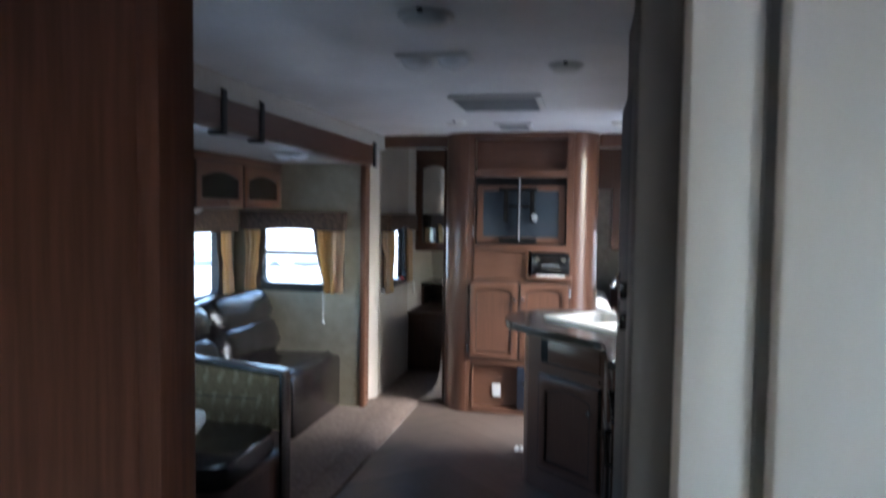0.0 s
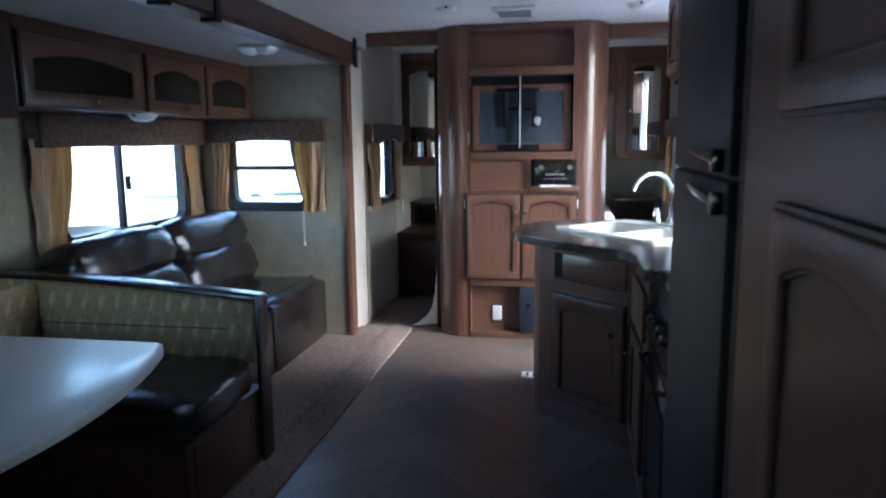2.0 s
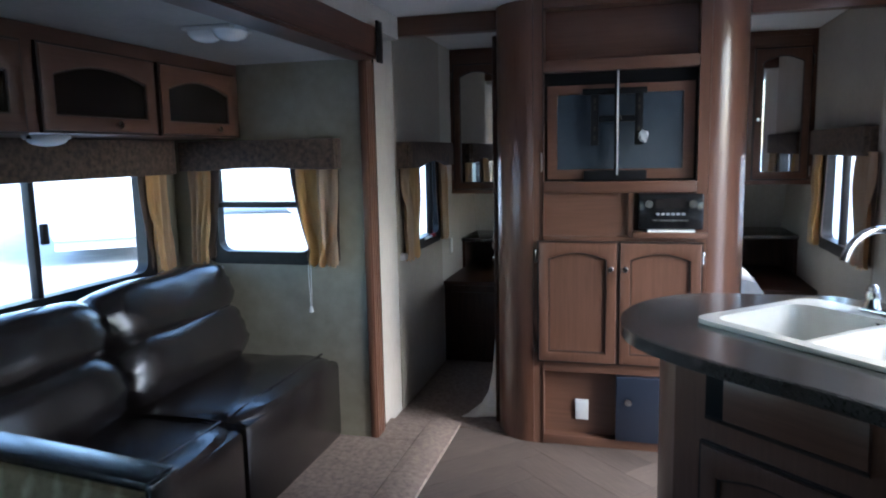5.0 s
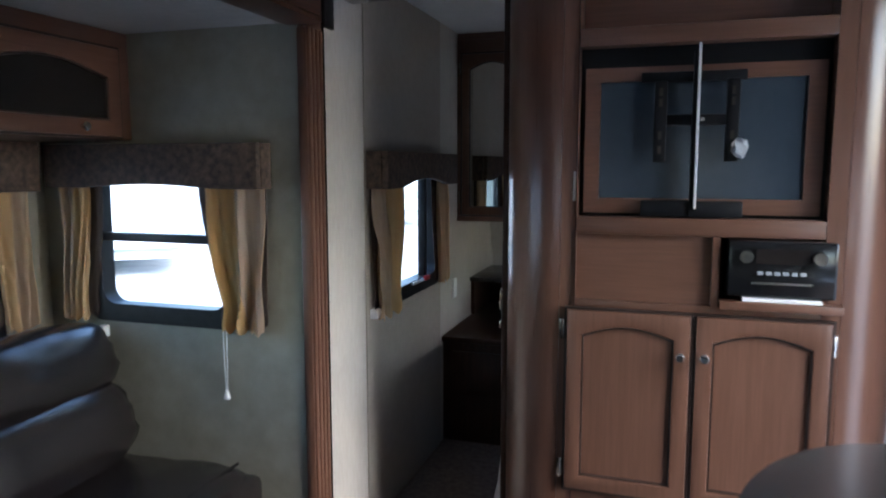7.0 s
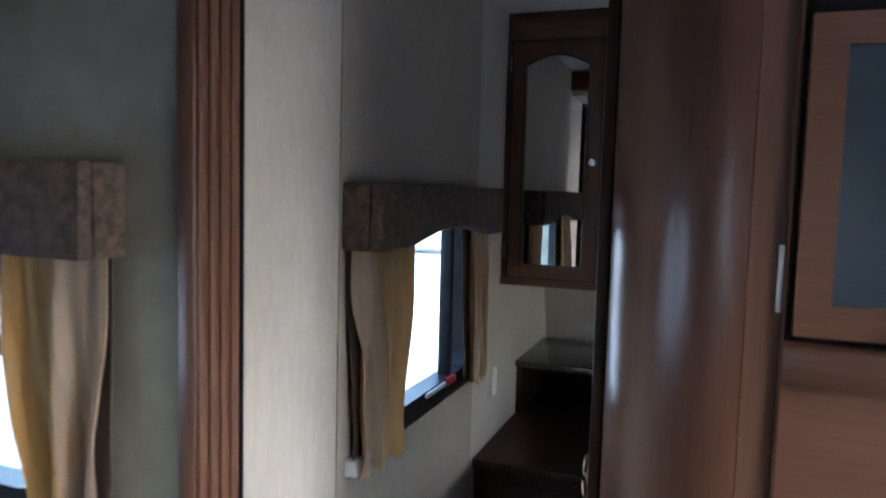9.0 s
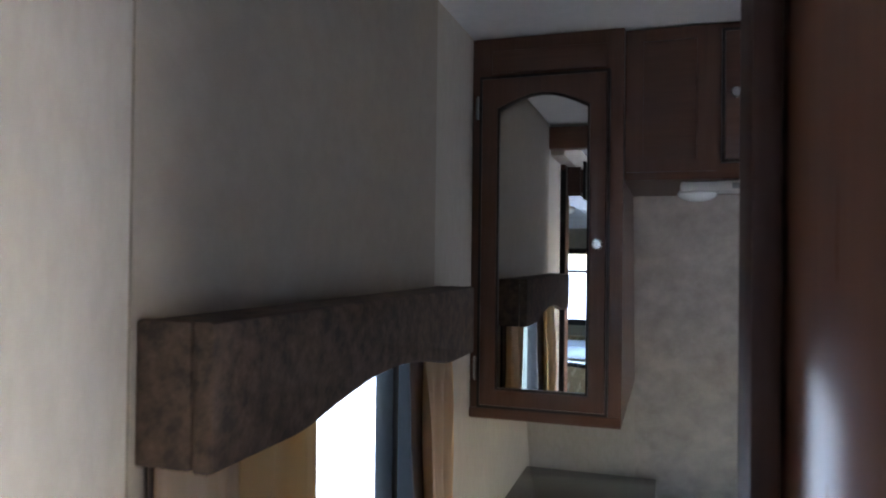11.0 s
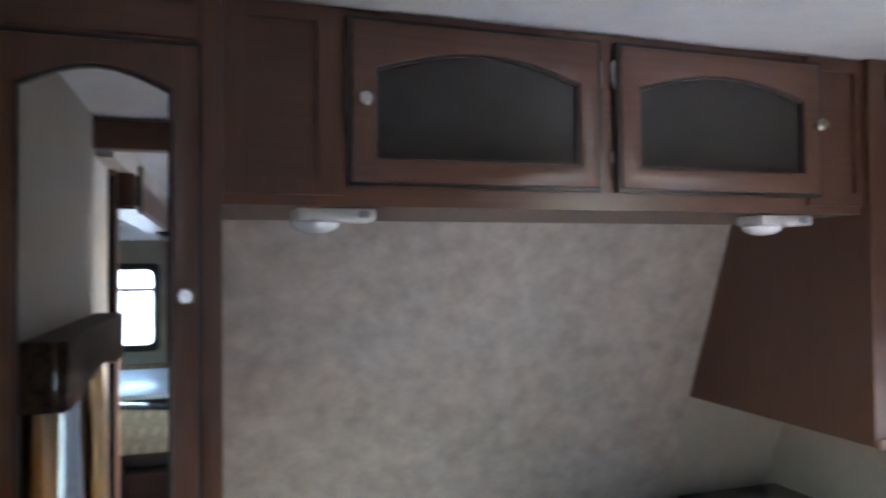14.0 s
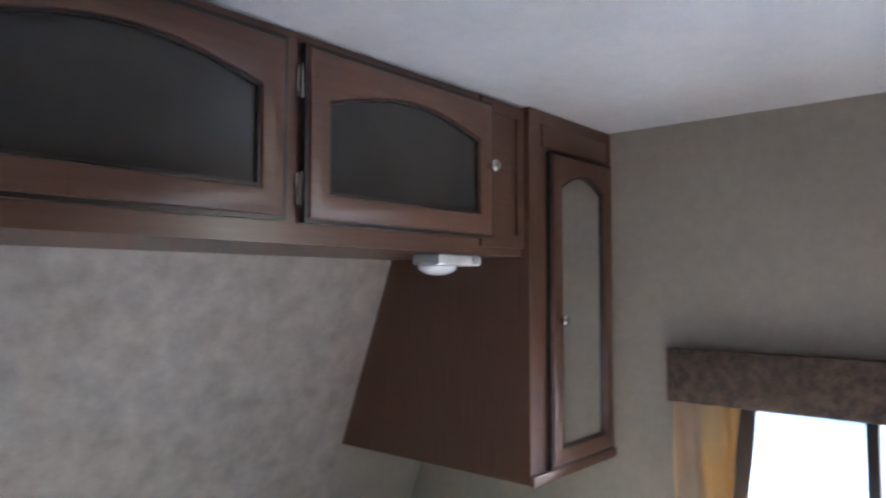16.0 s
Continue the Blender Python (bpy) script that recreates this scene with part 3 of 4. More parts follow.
curtain("y", SY1, -1, -1.91, -1.70, 0.865, 1.34, 0.9)
curtain("x", XL, 1, 5.28, 5.555, 0.81, 1.32, 0.3)
curtain("x", XL, 1, 6.00, 6.14, 0.84, 1.32, 0.8, False)
curtain("x", XR, -1, 6.09, 6.255, 0.82, 1.34, 0.8)
curtain("x", XR, -1, 5.24, 5.50, 0.82, 1.34, 0.2, False)
shade_cord((-1.865, SY1 - 0.02), 0.66, 0.87)
for x, y, z in ((XL + 0.016, 5.33, 0.845),):
    solid("curtain_bracket", boxes((XL, XL + 0.03, 5.30, 5.37, 0.815, 0.85), bev=0.004), WHITE, "white plastic curtain holder on the wall", "bracket")
solid("curtain_holder", boxes((-2.36, -2.335, SY1 - 0.03, SY1, 0.805, 0.845), bev=0.004), WHITE, "white plastic curtain holder on the wall", "bracket")
solid("wall_outlet", boxes((XL, XL + 0.008, 6.36, 6.42, 0.70, 0.80), bev=0.003), WHITE, "white outlet plate on the bedroom wall", "outlet")
lt = thing("window_latch", "red and white latch on the bedroom window sill", "latch")
part("lever", boxes((XL + 0.012, XL + 0.022, 5.72, 5.86, 0.872, 0.884), bev=0.003), WHITE, lt)
part("tip", boxes((XL + 0.012, XL + 0.026, 5.87, 5.93, 0.870, 0.890), bev=0.003), mat("red_plastic", (0.5, 0.02, 0.03), 0.4), lt)

# ---------------------------------------------------------------- entertainment centre
EY = 5.005
ent = thing("entertainment_center", "reddish cherry entertainment centre with rounded corner columns", "cabinet")
bm = bmesh.new()
box(bm, -0.835, -0.79, EY, EY + 0.275, 0, CEIL - 0.003)
box(bm, -0.135, -0.09, EY, EY + 0.275, 0, CEIL - 0.003)
part("stile", bm, WOOD, ent)
for z0, z1 in ((1.99, CEIL - 0.003), (1.715, 1.765), (1.185, 1.235), (0.964, 0.99), (0.355, 0.41), (0.0, 0.045)):
    part("rail", boxes((-0.79, -0.135, EY + 0.001, EY + 0.25, z0, z1), bev=0.003), WOODX, ent)
part("back", boxes((-0.79, -0.135, EY + 0.25, EY + 0.275, 0, CEIL - 0.003)), WOODX, ent)
part("shelf_back", boxes((-0.79, -0.135, EY + 0.10, EY + 0.12, 1.765, 1.99)), WOODX, ent)
part("niche_panel", boxes((-0.79, -0.40, EY + 0.018, EY + 0.03, 0.985, 1.185)), WOODX, ent)
part("door_backing", boxes((-0.79, -0.135, EY + 0.006, EY + 0.02, 0.41, 0.963)), WOOD, ent)
# Flat black back: the niche's inner shadow is put in as colour.
part("niche_back", boxes((-0.79, -0.135, EY + 0.052, EY + 0.06, 1.235, 1.715)), BLACKMATT, ent, "black backing for the niche's inner shadow")
part("bottom_back", boxes((-0.79, -0.135, EY + 0.05, EY + 0.07, 0.045, 0.355)), WOODX, ent)
part("divider", boxes((-0.415, -0.395, EY + 0.001, EY + 0.249, 0.985, 1.185)), WOOD, ent)
part("edge_strip", boxes((-0.793, -0.789, EY - 0.006, EY + 0.0, 0.0, CEIL - 0.004)), DARKWOOD, ent)
door(ent, "y", EY, -1, -0.810, -0.464, 0.41, 0.962, WOOD, 0.03, 0.045, (-0.490, 0.846), [(-0.825, 0.90), (-0.825, 0.47)])
door(ent, "y", EY, -1, -0.449, -0.108, 0.41, 0.962, WOOD, 0.03, 0.045, (-0.426, 0.847), [(-0.102, 0.90), (-0.102, 0.47)])


def round_column(x0, x1, sgn, name, label):
    """A quarter-round column: flat back, bulging to the front."""
    w = abs(x1 - x0)
    pts = []
    for k in range(15):
        a = math.pi / 2 * k / 14
        pts.append((x0 + sgn * w * math.sin(a), EY + 0.22 - 0.22 * math.cos(a)))
    pts += [(x1, EY + 0.275), (x0, EY + 0.275)]
    bm = prism(bmesh.new(), pts if sgn > 0 else pts[::-1], "z", 0, CEIL - 0.003)
    return part(name, bm, COLUMN, ent, label)


round_column(-0.836, -1.035, -1, "column", "dark rounded cherry column")
round_column(-0.089, 0.085, 1, "column", "glossy rounded cherry column")
part("outlet_plate", boxes((-0.645, -0.585, EY + 0.038, EY + 0.05, 0.115, 0.212), bev=0.003), WHITE, ent, "white outlet plate")
part("switch_plate", boxes((-0.800, -0.794, EY - 0.004, EY, 1.28, 1.365)), WHITE, ent, "white door catch")
safe = thing("equipment_box", "dark blue steel box with a round lock in the lowest niche", "box")
part("body", boxes((-0.46, -0.14, EY - 0.02, EY + 0.045, 0.047, 0.352), bev=0.005), BLUE, safe)
part("lock", cyl(bmesh.new(), (-0.405, EY - 0.028, 0.235), (-0.405, EY - 0.018, 0.235), 0.016), CHROME, safe, "chrome lock")
# inside the screen niche
tv = thing("screen_niche_door", "wood framed blue-grey panel behind the screen bracket", "panel")
bm = bmesh.new()
ring(bm, flat(-0.775, -0.148, 1.245, 1.658), flat(-0.732, -0.192, 1.288, 1.618), "y", EY + 0.035, EY + 0.05)
part("frame", bm, WOODX, tv)
part("pane", boxes((-0.733, -0.191, EY + 0.043, EY + 0.048, 1.287, 1.619)), BLUEPANE, tv)
arm = thing("screen_bracket", "black steel wall bracket with a silver rail", "bracket")
part("rail", boxes((-0.471, -0.464, EY - 0.006, EY + 0.002, 1.262, 1.712), bev=0.002), ALU, arm, "silver rail")
part("rail_edge", boxes((-0.482, -0.4715, EY + 0.001, EY + 0.024, 1.24, 1.69)), BLACKMATT, arm)
for x in (-0.566, -0.378):
    bm = boxes((x - 0.017, x + 0.017, EY + 0.012, EY + 0.020, 1.392, 1.615), bev=0.002)
    up_ = part("upright", bm, BLACKMATT, arm)
    for z in (1.425, 1.465, 1.555, 1.585):
        part("slot", boxes((x - 0.005, x + 0.005, EY + 0.0105, EY + 0.0119, z - 0.011, z + 0.011)), TINT2, up_, "punched slot")
part("crossbar", boxes((-0.62, -0.345, EY + 0.0205, EY + 0.034, 1.612, 1.640), bev=0.003), BLACKMATT, arm)
part("arm", boxes((-0.566, -0.378, EY + 0.0205, EY + 0.034, 1.493, 1.522), bev=0.003), BLACKMATT, arm)
part("bolt", cyl(bmesh.new(), (-0.455, EY + 0.014, 1.508), (-0.455, EY + 0.021, 1.508), 0.006, seg=10), NICKEL, arm, "bright bolt head")
part("foot", boxes((-0.612, -0.343, EY + 0.005, EY + 0.034, 1.238, 1.283), bev=0.003), BLACKMATT, arm)
bm = ball(bmesh.new(), (-0.358, EY + 0.002, 1.428), 0.024, 0.8, 0.35, 1.1, 14)
for v in bm.verts: v.co += Vector((random.uniform(-1, 1), random.uniform(-1, 1), random.uniform(-1, 1))) * 0.006
solid("hardware_bag", bm, mat("clear_plastic_bag", (0.42, 0.44, 0.46), 0.12), "crumpled clear plastic bag hanging on the bracket", "bag")
rad = thing("radio", "black car-type stereo with two round dials", "radio")
part("body", boxes((-0.375, -0.105, EY - 0.018, EY + 0.12, 1.025, 1.18), bev=0.008), BLACK, rad)
for x in (-0.33, -0.15):
    part("dial", cyl(bmesh.new(), (x, EY - 0.034, 1.137), (x, EY - 0.017, 1.137), 0.017, 0.019), NICKEL, rad, "silver dial")
part("display", boxes((-0.305, -0.175, EY - 0.021, EY - 0.018, 1.118, 1.158)), TINT, rad)
part("slot", boxes((-0.315, -0.165, EY - 0.021, EY - 0.018, 1.062, 1.068)), NICKEL, rad)
for k in range(6):
    part("button", boxes((-0.30 + 0.021 * k, -0.286 + 0.021 * k, EY - 0.023, EY - 0.018, 1.088, 1.097)), GREYPL, rad)
solid("manual", boxes((-0.335, -0.14, EY - 0.028, EY + 0.06, 1.0145, 1.0235)), PAPER, "white folded leaflet lying under the radio", "leaflet")
solid("radio_shelf", boxes((-0.394, -0.09, EY - 0.035, EY - 0.001, 0.99, 1.0135), bev=0.003), WOODX, "small cherry shelf under the radio", "shelf")
sd = thing("sliding_door", "dark cherry sliding bedroom door in its pocket with a nickel pull", "door")
part("leaf", boxes((-1.056, -1.037, EY + 0.20, EY + 0.275, 0.005, 1.92), bev=0.004), DARKWOOD, sd)
bm = bmesh.new()
tube(bm, [(-1.064, EY + 0.235 + 0.02 * math.cos(a), 0.93 + 0.035 * math.sin(a)) for a in [2 * math.pi * k / 16 for k in range(17)]], 0.004, 8)
part("pull", bm, CHROME, sd, "chrome ring pull")
part("latch", boxes((-1.066, -1.0565, EY + 0.205, EY + 0.27, 0.835, 0.86), bev=0.003), NICKEL, sd)

# ---------------------------------------------------------------- slide-out: overhead cabinets
OX = -2.20
oc = thing("overhead_cabinet", "cherry overhead cabinet with three dark-glazed arched doors", "cabinet")
part("body", boxes((SX, OX, 2.812, SY1 - 0.002, 1.463, SZ - 0.002), bev=0.004), WOODY, oc)
door(oc, "x", OX, 1, 2.845, 3.585, 1.465, 1.735, TINT, 0.035, 0.055, (3.24, 1.49), wood=WOODY)
door(oc, "x", OX, 1, 3.655, 4.20, 1.472, 1.74, TINT, 0.04, 0.05, (3.97, 1.497), wood=WOODY)
door(oc, "x", OX, 1, 4.235, 4.765, 1.472, 1.74, TINT, 0.04, 0.05, (4.60, 1.497), wood=WOODY)
oc2 = thing("overhead_cabinet", "dark cherry end cabinet over the dinette", "cabinet")
part("body", boxes((SX, OX + 0.015, 2.60, 2.808, 1.412, SZ - 0.002), bev=0.005), DARKWOOD, oc2)


def puck(c, r, label, up=True):
    p = thing("dome_light", label, "lamp", "dome lights")
    s = -1 if up else 1
    part("base", cyl(bmesh.new(), (c[0], c[1], c[2]), (c[0], c[1], c[2] + s * 0.012), r, r * 0.96, 24), WHITE, p)
    bm = ball(bmesh.new(), (c[0], c[1], c[2] + s * 0.012), r * 0.85, 1, 1, 0.38, 20)
    part("lens", bm, WHITE, p, "frosted white lens")
    part("switch", boxes((c[0] - 0.008, c[0] + 0.008, c[1] - r - 0.004, c[1] - r + 0.012, c[2] - 0.012, c[2]), bev=0.002), BLACKMATT, p)
    return p


puck((-2.32, 3.80, 1.461), 0.075, "white dome lamp under the overhead cabinet")
LENS = mat("ribbed_lens", (0.82, 0.84, 0.86), 0.08, bump=0.6, bump_scale=60)
dl = thing("ceiling_light", "white twin-dome ceiling lamp in the slide-out", "lamp")
part("base", boxes((-1.83, -1.65, 3.88, 4.02, SZ - 0.014, SZ - 0.001), bev=0.005), WHITE, dl)
for x in (-1.785, -1.69):
    part("lens", ball(bmesh.new(), (x, 3.95, SZ - 0.014), 0.055, 1, 1.2, 0.6, 16), LENS, dl, "clear ribbed lens")

# ---------------------------------------------------------------- sofa


def pillow(c, size, rot=(0, 0, 0), p=3.2, n=24, pucker=False, seed=0):
    """A stuffed block with rounded corners."""
    bm = bmesh.new()
    bmesh.ops.create_uvsphere(bm, u_segments=n * 2, v_segments=n, radius=1)
    m = pose(*c, *rot)
    for v in bm.verts:
        d = v.co.normalized()
        e = max(p, 5.5) if p > 2.7 else p
        k = ((abs(d.x) ** p + abs(d.z) ** p) ** (e / p) + abs(d.y) ** e) ** (-1 / e)
        q = Vector((d.x * k * size[0] / 2, d.y * k * size[1] / 2, d.z * k * size[2] / 2))
        w = noise.noise(Vector((q.x * 9 + seed, q.y * 7, q.z * 9))) * 0.010 + noise.noise(Vector((q.x * 25, q.y * 19 + seed, q.z * 25))) * 0.004
        end = max(0.0, abs(q.y) / (size[1] / 2) - 0.72) / 0.28
        w += 0.006 * end * math.sin(q.z * 75 + seed * 2 + 3 * noise.noise(q * 8)) if pucker else 0
        q += d * w
        v.co = m @ q
    return bm


sofa = thing("sofa", "dark brown leather sofa with pillow-top backrests", "sofa")
part("base", boxes((-2.50, -1.76, 3.13, 4.785, 0.03, 0.26), bev=0.02), LEATHER, sofa)
for k, (y0, y1) in enumerate(((3.14, 3.93), (3.935, 4.78))):
    ym = (y0 + y1) / 2
    part("seat", pillow((-2.09, ym, 0.35), (0.74, y1 - y0, 0.19), (0, -2, 0), 8, seed=k), LEATHER, sofa)
    part("seat_front", boxes((-1.80, -1.712, y0 + 0.004, y1 - 0.004, 0.05, 0.425), bev=0.03), LEATHER, sofa)
    part("backrest", pillow((-2.29, ym, 0.545), (0.27, y1 - y0 + 0.0, 0.29), (0, -16, 0), 3.0, pucker=True, seed=k + 2), LEATHER, sofa)
    part("head_pillow", pillow((-2.365, ym, 0.745), (0.29, y1 - y0 + 0.01, 0.27), (0, -18, 0), 3.0, pucker=True, seed=k + 5), LEATHER, sofa)
    part("back_core", boxes((-2.52, -2.34, y0 + 0.01, y1 - 0.01, 0.25, 0.74), bev=0.03), LEATHER, sofa)
    bm = bmesh.new()
    tube(bm, [(-1.80, y0 + 0.02, 0.449), (-1.80, ym, 0.452), (-1.80, y1 - 0.02, 0.449)], 0.005, 8)
    tube(bm, [(-2.2, y0 + 0.012, 0.435), (-1.9, y0 + 0.012, 0.438), (-1.72, y0 + 0.012, 0.425)], 0.005, 8)
    part("piping", bm, LEATHER, sofa)

# ---------------------------------------------------------------- dinette
bench = thing("dinette_bench", "sage brocade dinette bench with dark leather trim", "bench")


def bench_top(n=17):
    return [(-1.365 - 1.185 * k / (n - 1), 0.715 + 0.068 * math.sin(math.pi / 2 * k / (n - 1))) for k in range(n)]


part("backrest", prism(bmesh.new(), [(-2.55, 0.44), (-1.372, 0.44)] + [(x - 0.004, z - 0.022) for x, z in bench_top()], "y", 2.962, 3.06, 0.022), BROCADE, bench, "sage and gold patterned fabric")
bm = bmesh.new()
pts = bench_top()
prism(bm, [(x, z - 0.029) for x, z in pts] + [(x, z) for x, z in pts[::-1]], "y", 2.982, 3.075, 0.010)
part("top_trim", bm, LEATHER, bench, "dark leather top roll")
part("end_trim", boxes((-1.3705, -1.352, 2.978, 3.072, 0.03, 0.712), bev=0.006), LEATHER, bench, "dark leather end panel")
part("welt", tube(bmesh.new(), [(-1.43, 2.962, 0.46), (-1.432, 2.960, 0.56), (-1.435, 2.962, 0.675)], 0.006, 8), BROCADE, bench)
part("stitching", boxes((-2.30, -1.47, 2.9605, 2.964, 0.583, 0.588), bev=0.001), GLAZE, bench, "dark stitched seam")
part("seat", pillow((-1.96, 2.72, 0.40), (1.19, 0.55, 0.15), (0, 0, 0), 8, seed=3), LEATHER, bench, "dark leather seat cushion")
part("base", boxes((-2.55, -1.385, 2.46, 3.07, 0.03, 0.325), bev=0.006), DARKWOOD, bench)
bm = boxes((-1.384, -1.376, 2.50, 2.90, 0.07, 0.30), bev=0.003)
part("drawer_front", bm, DARKWOOD, bench)
part("side_cushion", boxes((-2.565, -2.31, 1.30, 2.975, 0.47, 0.765), bev=0.03), BROCADE, bench)

table = thing("dinette_table", "dinette table with a rounded pale laminate top", "table")
TZ = 0.69                      # table height
pts = [(-2.30, 1.12), (-1.44, 1.12)]
for k in range(17):
    a = -1 + 2 * k / 16
    pts.append((-1.262 - 0.122 * abs(a) ** 1.9, 1.77 + 0.60 * a))
pts += [(-1.40, 2.395), (-1.412, 2.412), (-1.44, 2.425), (-2.30, 2.425)]
part("tabletop", prism(bmesh.new(), pts, "z", TZ - 0.03, TZ, 0.005), TABLETOP, table)
part("pedestal", cyl(bmesh.new(), (-1.8, 1.66, 0.03), (-1.8, 1.66, TZ - 0.03), 0.035), NICKEL, table)
part("foot", cyl(bmesh.new(), (-1.8, 1.66, 0.03), (-1.8, 1.66, 0.05), 0.14, 0.12), NICKEL, table)
bench2 = thing("dinette_bench", "sage brocade dinette bench facing the table", "bench")
part("base", boxes((-2.55, -1.40, 0.97, 1.02, 0.03, 0.40), bev=0.006), DARKWOOD, bench2)
part("backrest", boxes((-2.55, -1.40, 0.955, 1.04, 0.405, 0.72), bev=0.02), BROCADE, bench2)

# ---------------------------------------------------------------- kitchen
KX = 0.12
pan = thing("pantry_cabinet", "cherry pantry cabinet with upper and lower arched doors", "cabinet")
part("body", boxes((KX, XR, 0.48, 1.655, 0, CEIL - 0.003)), WOOD, pan)
for y0, y1 in ((1.03, 1.42), (0.60, 1.01)):
    door(pan, "x", KX, -1, y0, y1, 1.345, 1.93, WOOD, 0.03, 0.05, (y0 + 0.03 if y0 > 1 else y1 - 0.03, 1.45))
    door(pan, "x", KX, -1, y0, y1, 0.08, 1.225 if y0 > 1 else 1.07, WOOD, 0.03, 0.05, (y0 + 0.03 if y0 > 1 else y1 - 0.03, 0.75))
vent = solid("furnace_vent", boxes((KX - 0.012, KX - 0.001, 0.80, 0.90, 1.13, 1.32), bev=0.003), TAUPE, "taupe louvred vent plate on the pantry", "vent")
for k in range(5):
    for j in range(3):
        part("slot", boxes((KX - 0.0124, KX - 0.0118, 0.826 + 0.023 * j, 0.8285 + 0.023 * j, 1.142 + 0.034 * k, 1.168 + 0.034 * k)), BLACKMATT, vent)
fr = thing("refrigerator", "black two-door trailer refrigerator", "refrigerator")
part("body", boxes((KX + 0.02, XR - 0.02, 1.70, 2.32, 0.08, 1.80), bev=0.004), FRIDGE, fr)
fr.matrix_world = pose(0.015, 0, 0)
part("freezer_door", boxes((KX - 0.03, KX + 0.018, 1.705, 2.315, 1.247, 1.79), bev=0.008), FRIDGE, fr)
part("door", boxes((KX - 0.03, KX + 0.018, 1.705, 2.315, 0.10, 1.240), bev=0.008), FRIDGE, fr)
part("trim", boxes((KX - 0.01, KX + 0.018, 1.70, 2.32, 1.236, 1.252)), BLACKMATT, fr)
for z in (1.275, 1.20):
    bm = boxes((KX - 0.05, KX - 0.029, 1.74, 1.765, z - 0.02, z + 0.02), bev=0.003)
    tube(bm, [(KX - 0.045, 1.76, z), (KX - 0.05, 1.9, z + 0.012), (KX - 0.04, 2.02, z + 0.016)], 0.006, 8)
    part("handle", bm, BLACK, fr, "black door pull")
sur = thing("refrigerator_surround", "dark cherry panels framing the black refrigerator", "cabinet")
part("side_panel", boxes((KX, XR, 1.657, 1.697, 0, CEIL - 0.003), bev=0.003), DARKWOOD, sur)
part("top_panel", boxes((KX, XR, 1.70, 2.32, 1.81, CEIL - 0.003), bev=0.003), DARKWOOD, sur)
part("plinth", boxes((KX + 0.1, XR, 1.70, 2.32, 0, 0.075), bev=0.003), DARKWOOD, sur)

# counter: a peninsula with a rounded tip
CT = 0.876
cnt = [(0.10, 2.87), (0.10, 3.17), (0.085, 3.26), (-0.005, 3.355), (-0.175, 3.495), (-0.30, 3.625), (-0.39, 3.75), (-0.425, 3.89), (-0.415, 4.04), (-0.36, 4.18), (-0.265, 4.295), (-0.14, 4.36), (0.25, 4.36), (0.45, 4.20), (XR - 0.002, 4.075), (XR - 0.002, 2.87)]
SKC, SKA = (0.168, 3.858), -48.5       # the sink's middle and turn


def eased(pts, first, last):
    """Round the corners between two points of a closed outline, twice over."""
    for _ in range(2):
        mid = []
        for p, q in zip(pts[first:last], pts[first + 1:last + 1]):
            mid += [(0.75 * p[0] + 0.25 * q[0], 0.75 * p[1] + 0.25 * q[1]), (0.25 * p[0] + 0.75 * q[0], 0.25 * p[1] + 0.75 * q[1])]
        pts = pts[:first + 1] + mid + pts[last:]
        last = first + 1 + len(mid)
    return pts


cnt = eased(cnt, 1, 12)


def turned(pts, c, deg):
    k, s = math.cos(radians(deg)), math.sin(radians(deg))
    return [(c[0] + k * x - s * y, c[1] + s * x + k * y) for x, y in pts]


def plate(outer, hole, z0, z1):
    """A flat slab with one hole."""
    bm = bmesh.new()
    loops = []
    for z in (z0, z1):
        edges, pair = [], []
        for pts in (outer, hole):
            vs = [bm.verts.new((*p, z)) for p in pts]
            edges += [bm.edges.new((vs[i], vs[(i + 1) % len(vs)])) for i in range(len(vs))]
            pair.append(vs)
        bmesh.ops.triangle_fill(bm, use_beauty=True, use_dissolve=False, edges=edges)
        loops.append(pair)
    for lo, hi in zip(*loops):
        for i in range(len(lo)):
            j = (i + 1) % len(lo)
            bm.faces.new((lo[i], lo[j], hi[j], hi[i]))
    bmesh.ops.recalc_face_normals(bm, faces=bm.faces)
    return bm


hole = turned(rounded(-0.295, 0.295, -0.23, 0.172, 0.05), SKC, SKA)
worktop = thing("worktop", "dark speckled laminate worktop with a rounded end", "worktop")
part("slab", plate(cnt, hole, CT - 0.03, CT), LAMINATE, worktop)
edge = [(0.137 + (x - 0.137) * 1.022, 3.7 + (y - 3.7) * 1.022) if x < 0.5 else (x, y) for x, y in cnt]
part("edge_band", ring(bmesh.new(), edge, [(0.137 + (x - 0.137) * 0.99, 3.7 + (y - 3.7) * 0.99) for x, y in cnt], "z", CT - 0.037, CT - 0.0015), LAMINATE, worktop, "dark rolled edge")
base = thing("peninsula_cabinet", "dark cherry peninsula cabinet with a rounded end", "cabinet")
bp = [(0.12, 2.885), (0.12, 3.37), (-0.284, 3.75), (-0.31, 3.82), (-0.32, 3.92), (-0.31, 4.02), (-0.27, 4.13), (-0.19, 4.22), (-0.09, 4.27), (0.25, 4.27), (0.43, 4.13), (XR - 0.01, 4.02), (XR - 0.01, 2.885)]
bp = eased(bp, 2, 9)
part("body", prism(bmesh.new(), bp, "z", 0, 0.70), WOOD, base)
part("rim", ring(bmesh.new(), bp, [(0.3 + (x - 0.3) * 0.95, 3.65 + (y - 3.65) * 0.95) for x, y in bp], "z", 0.70, CT - 0.046), WOOD, base)

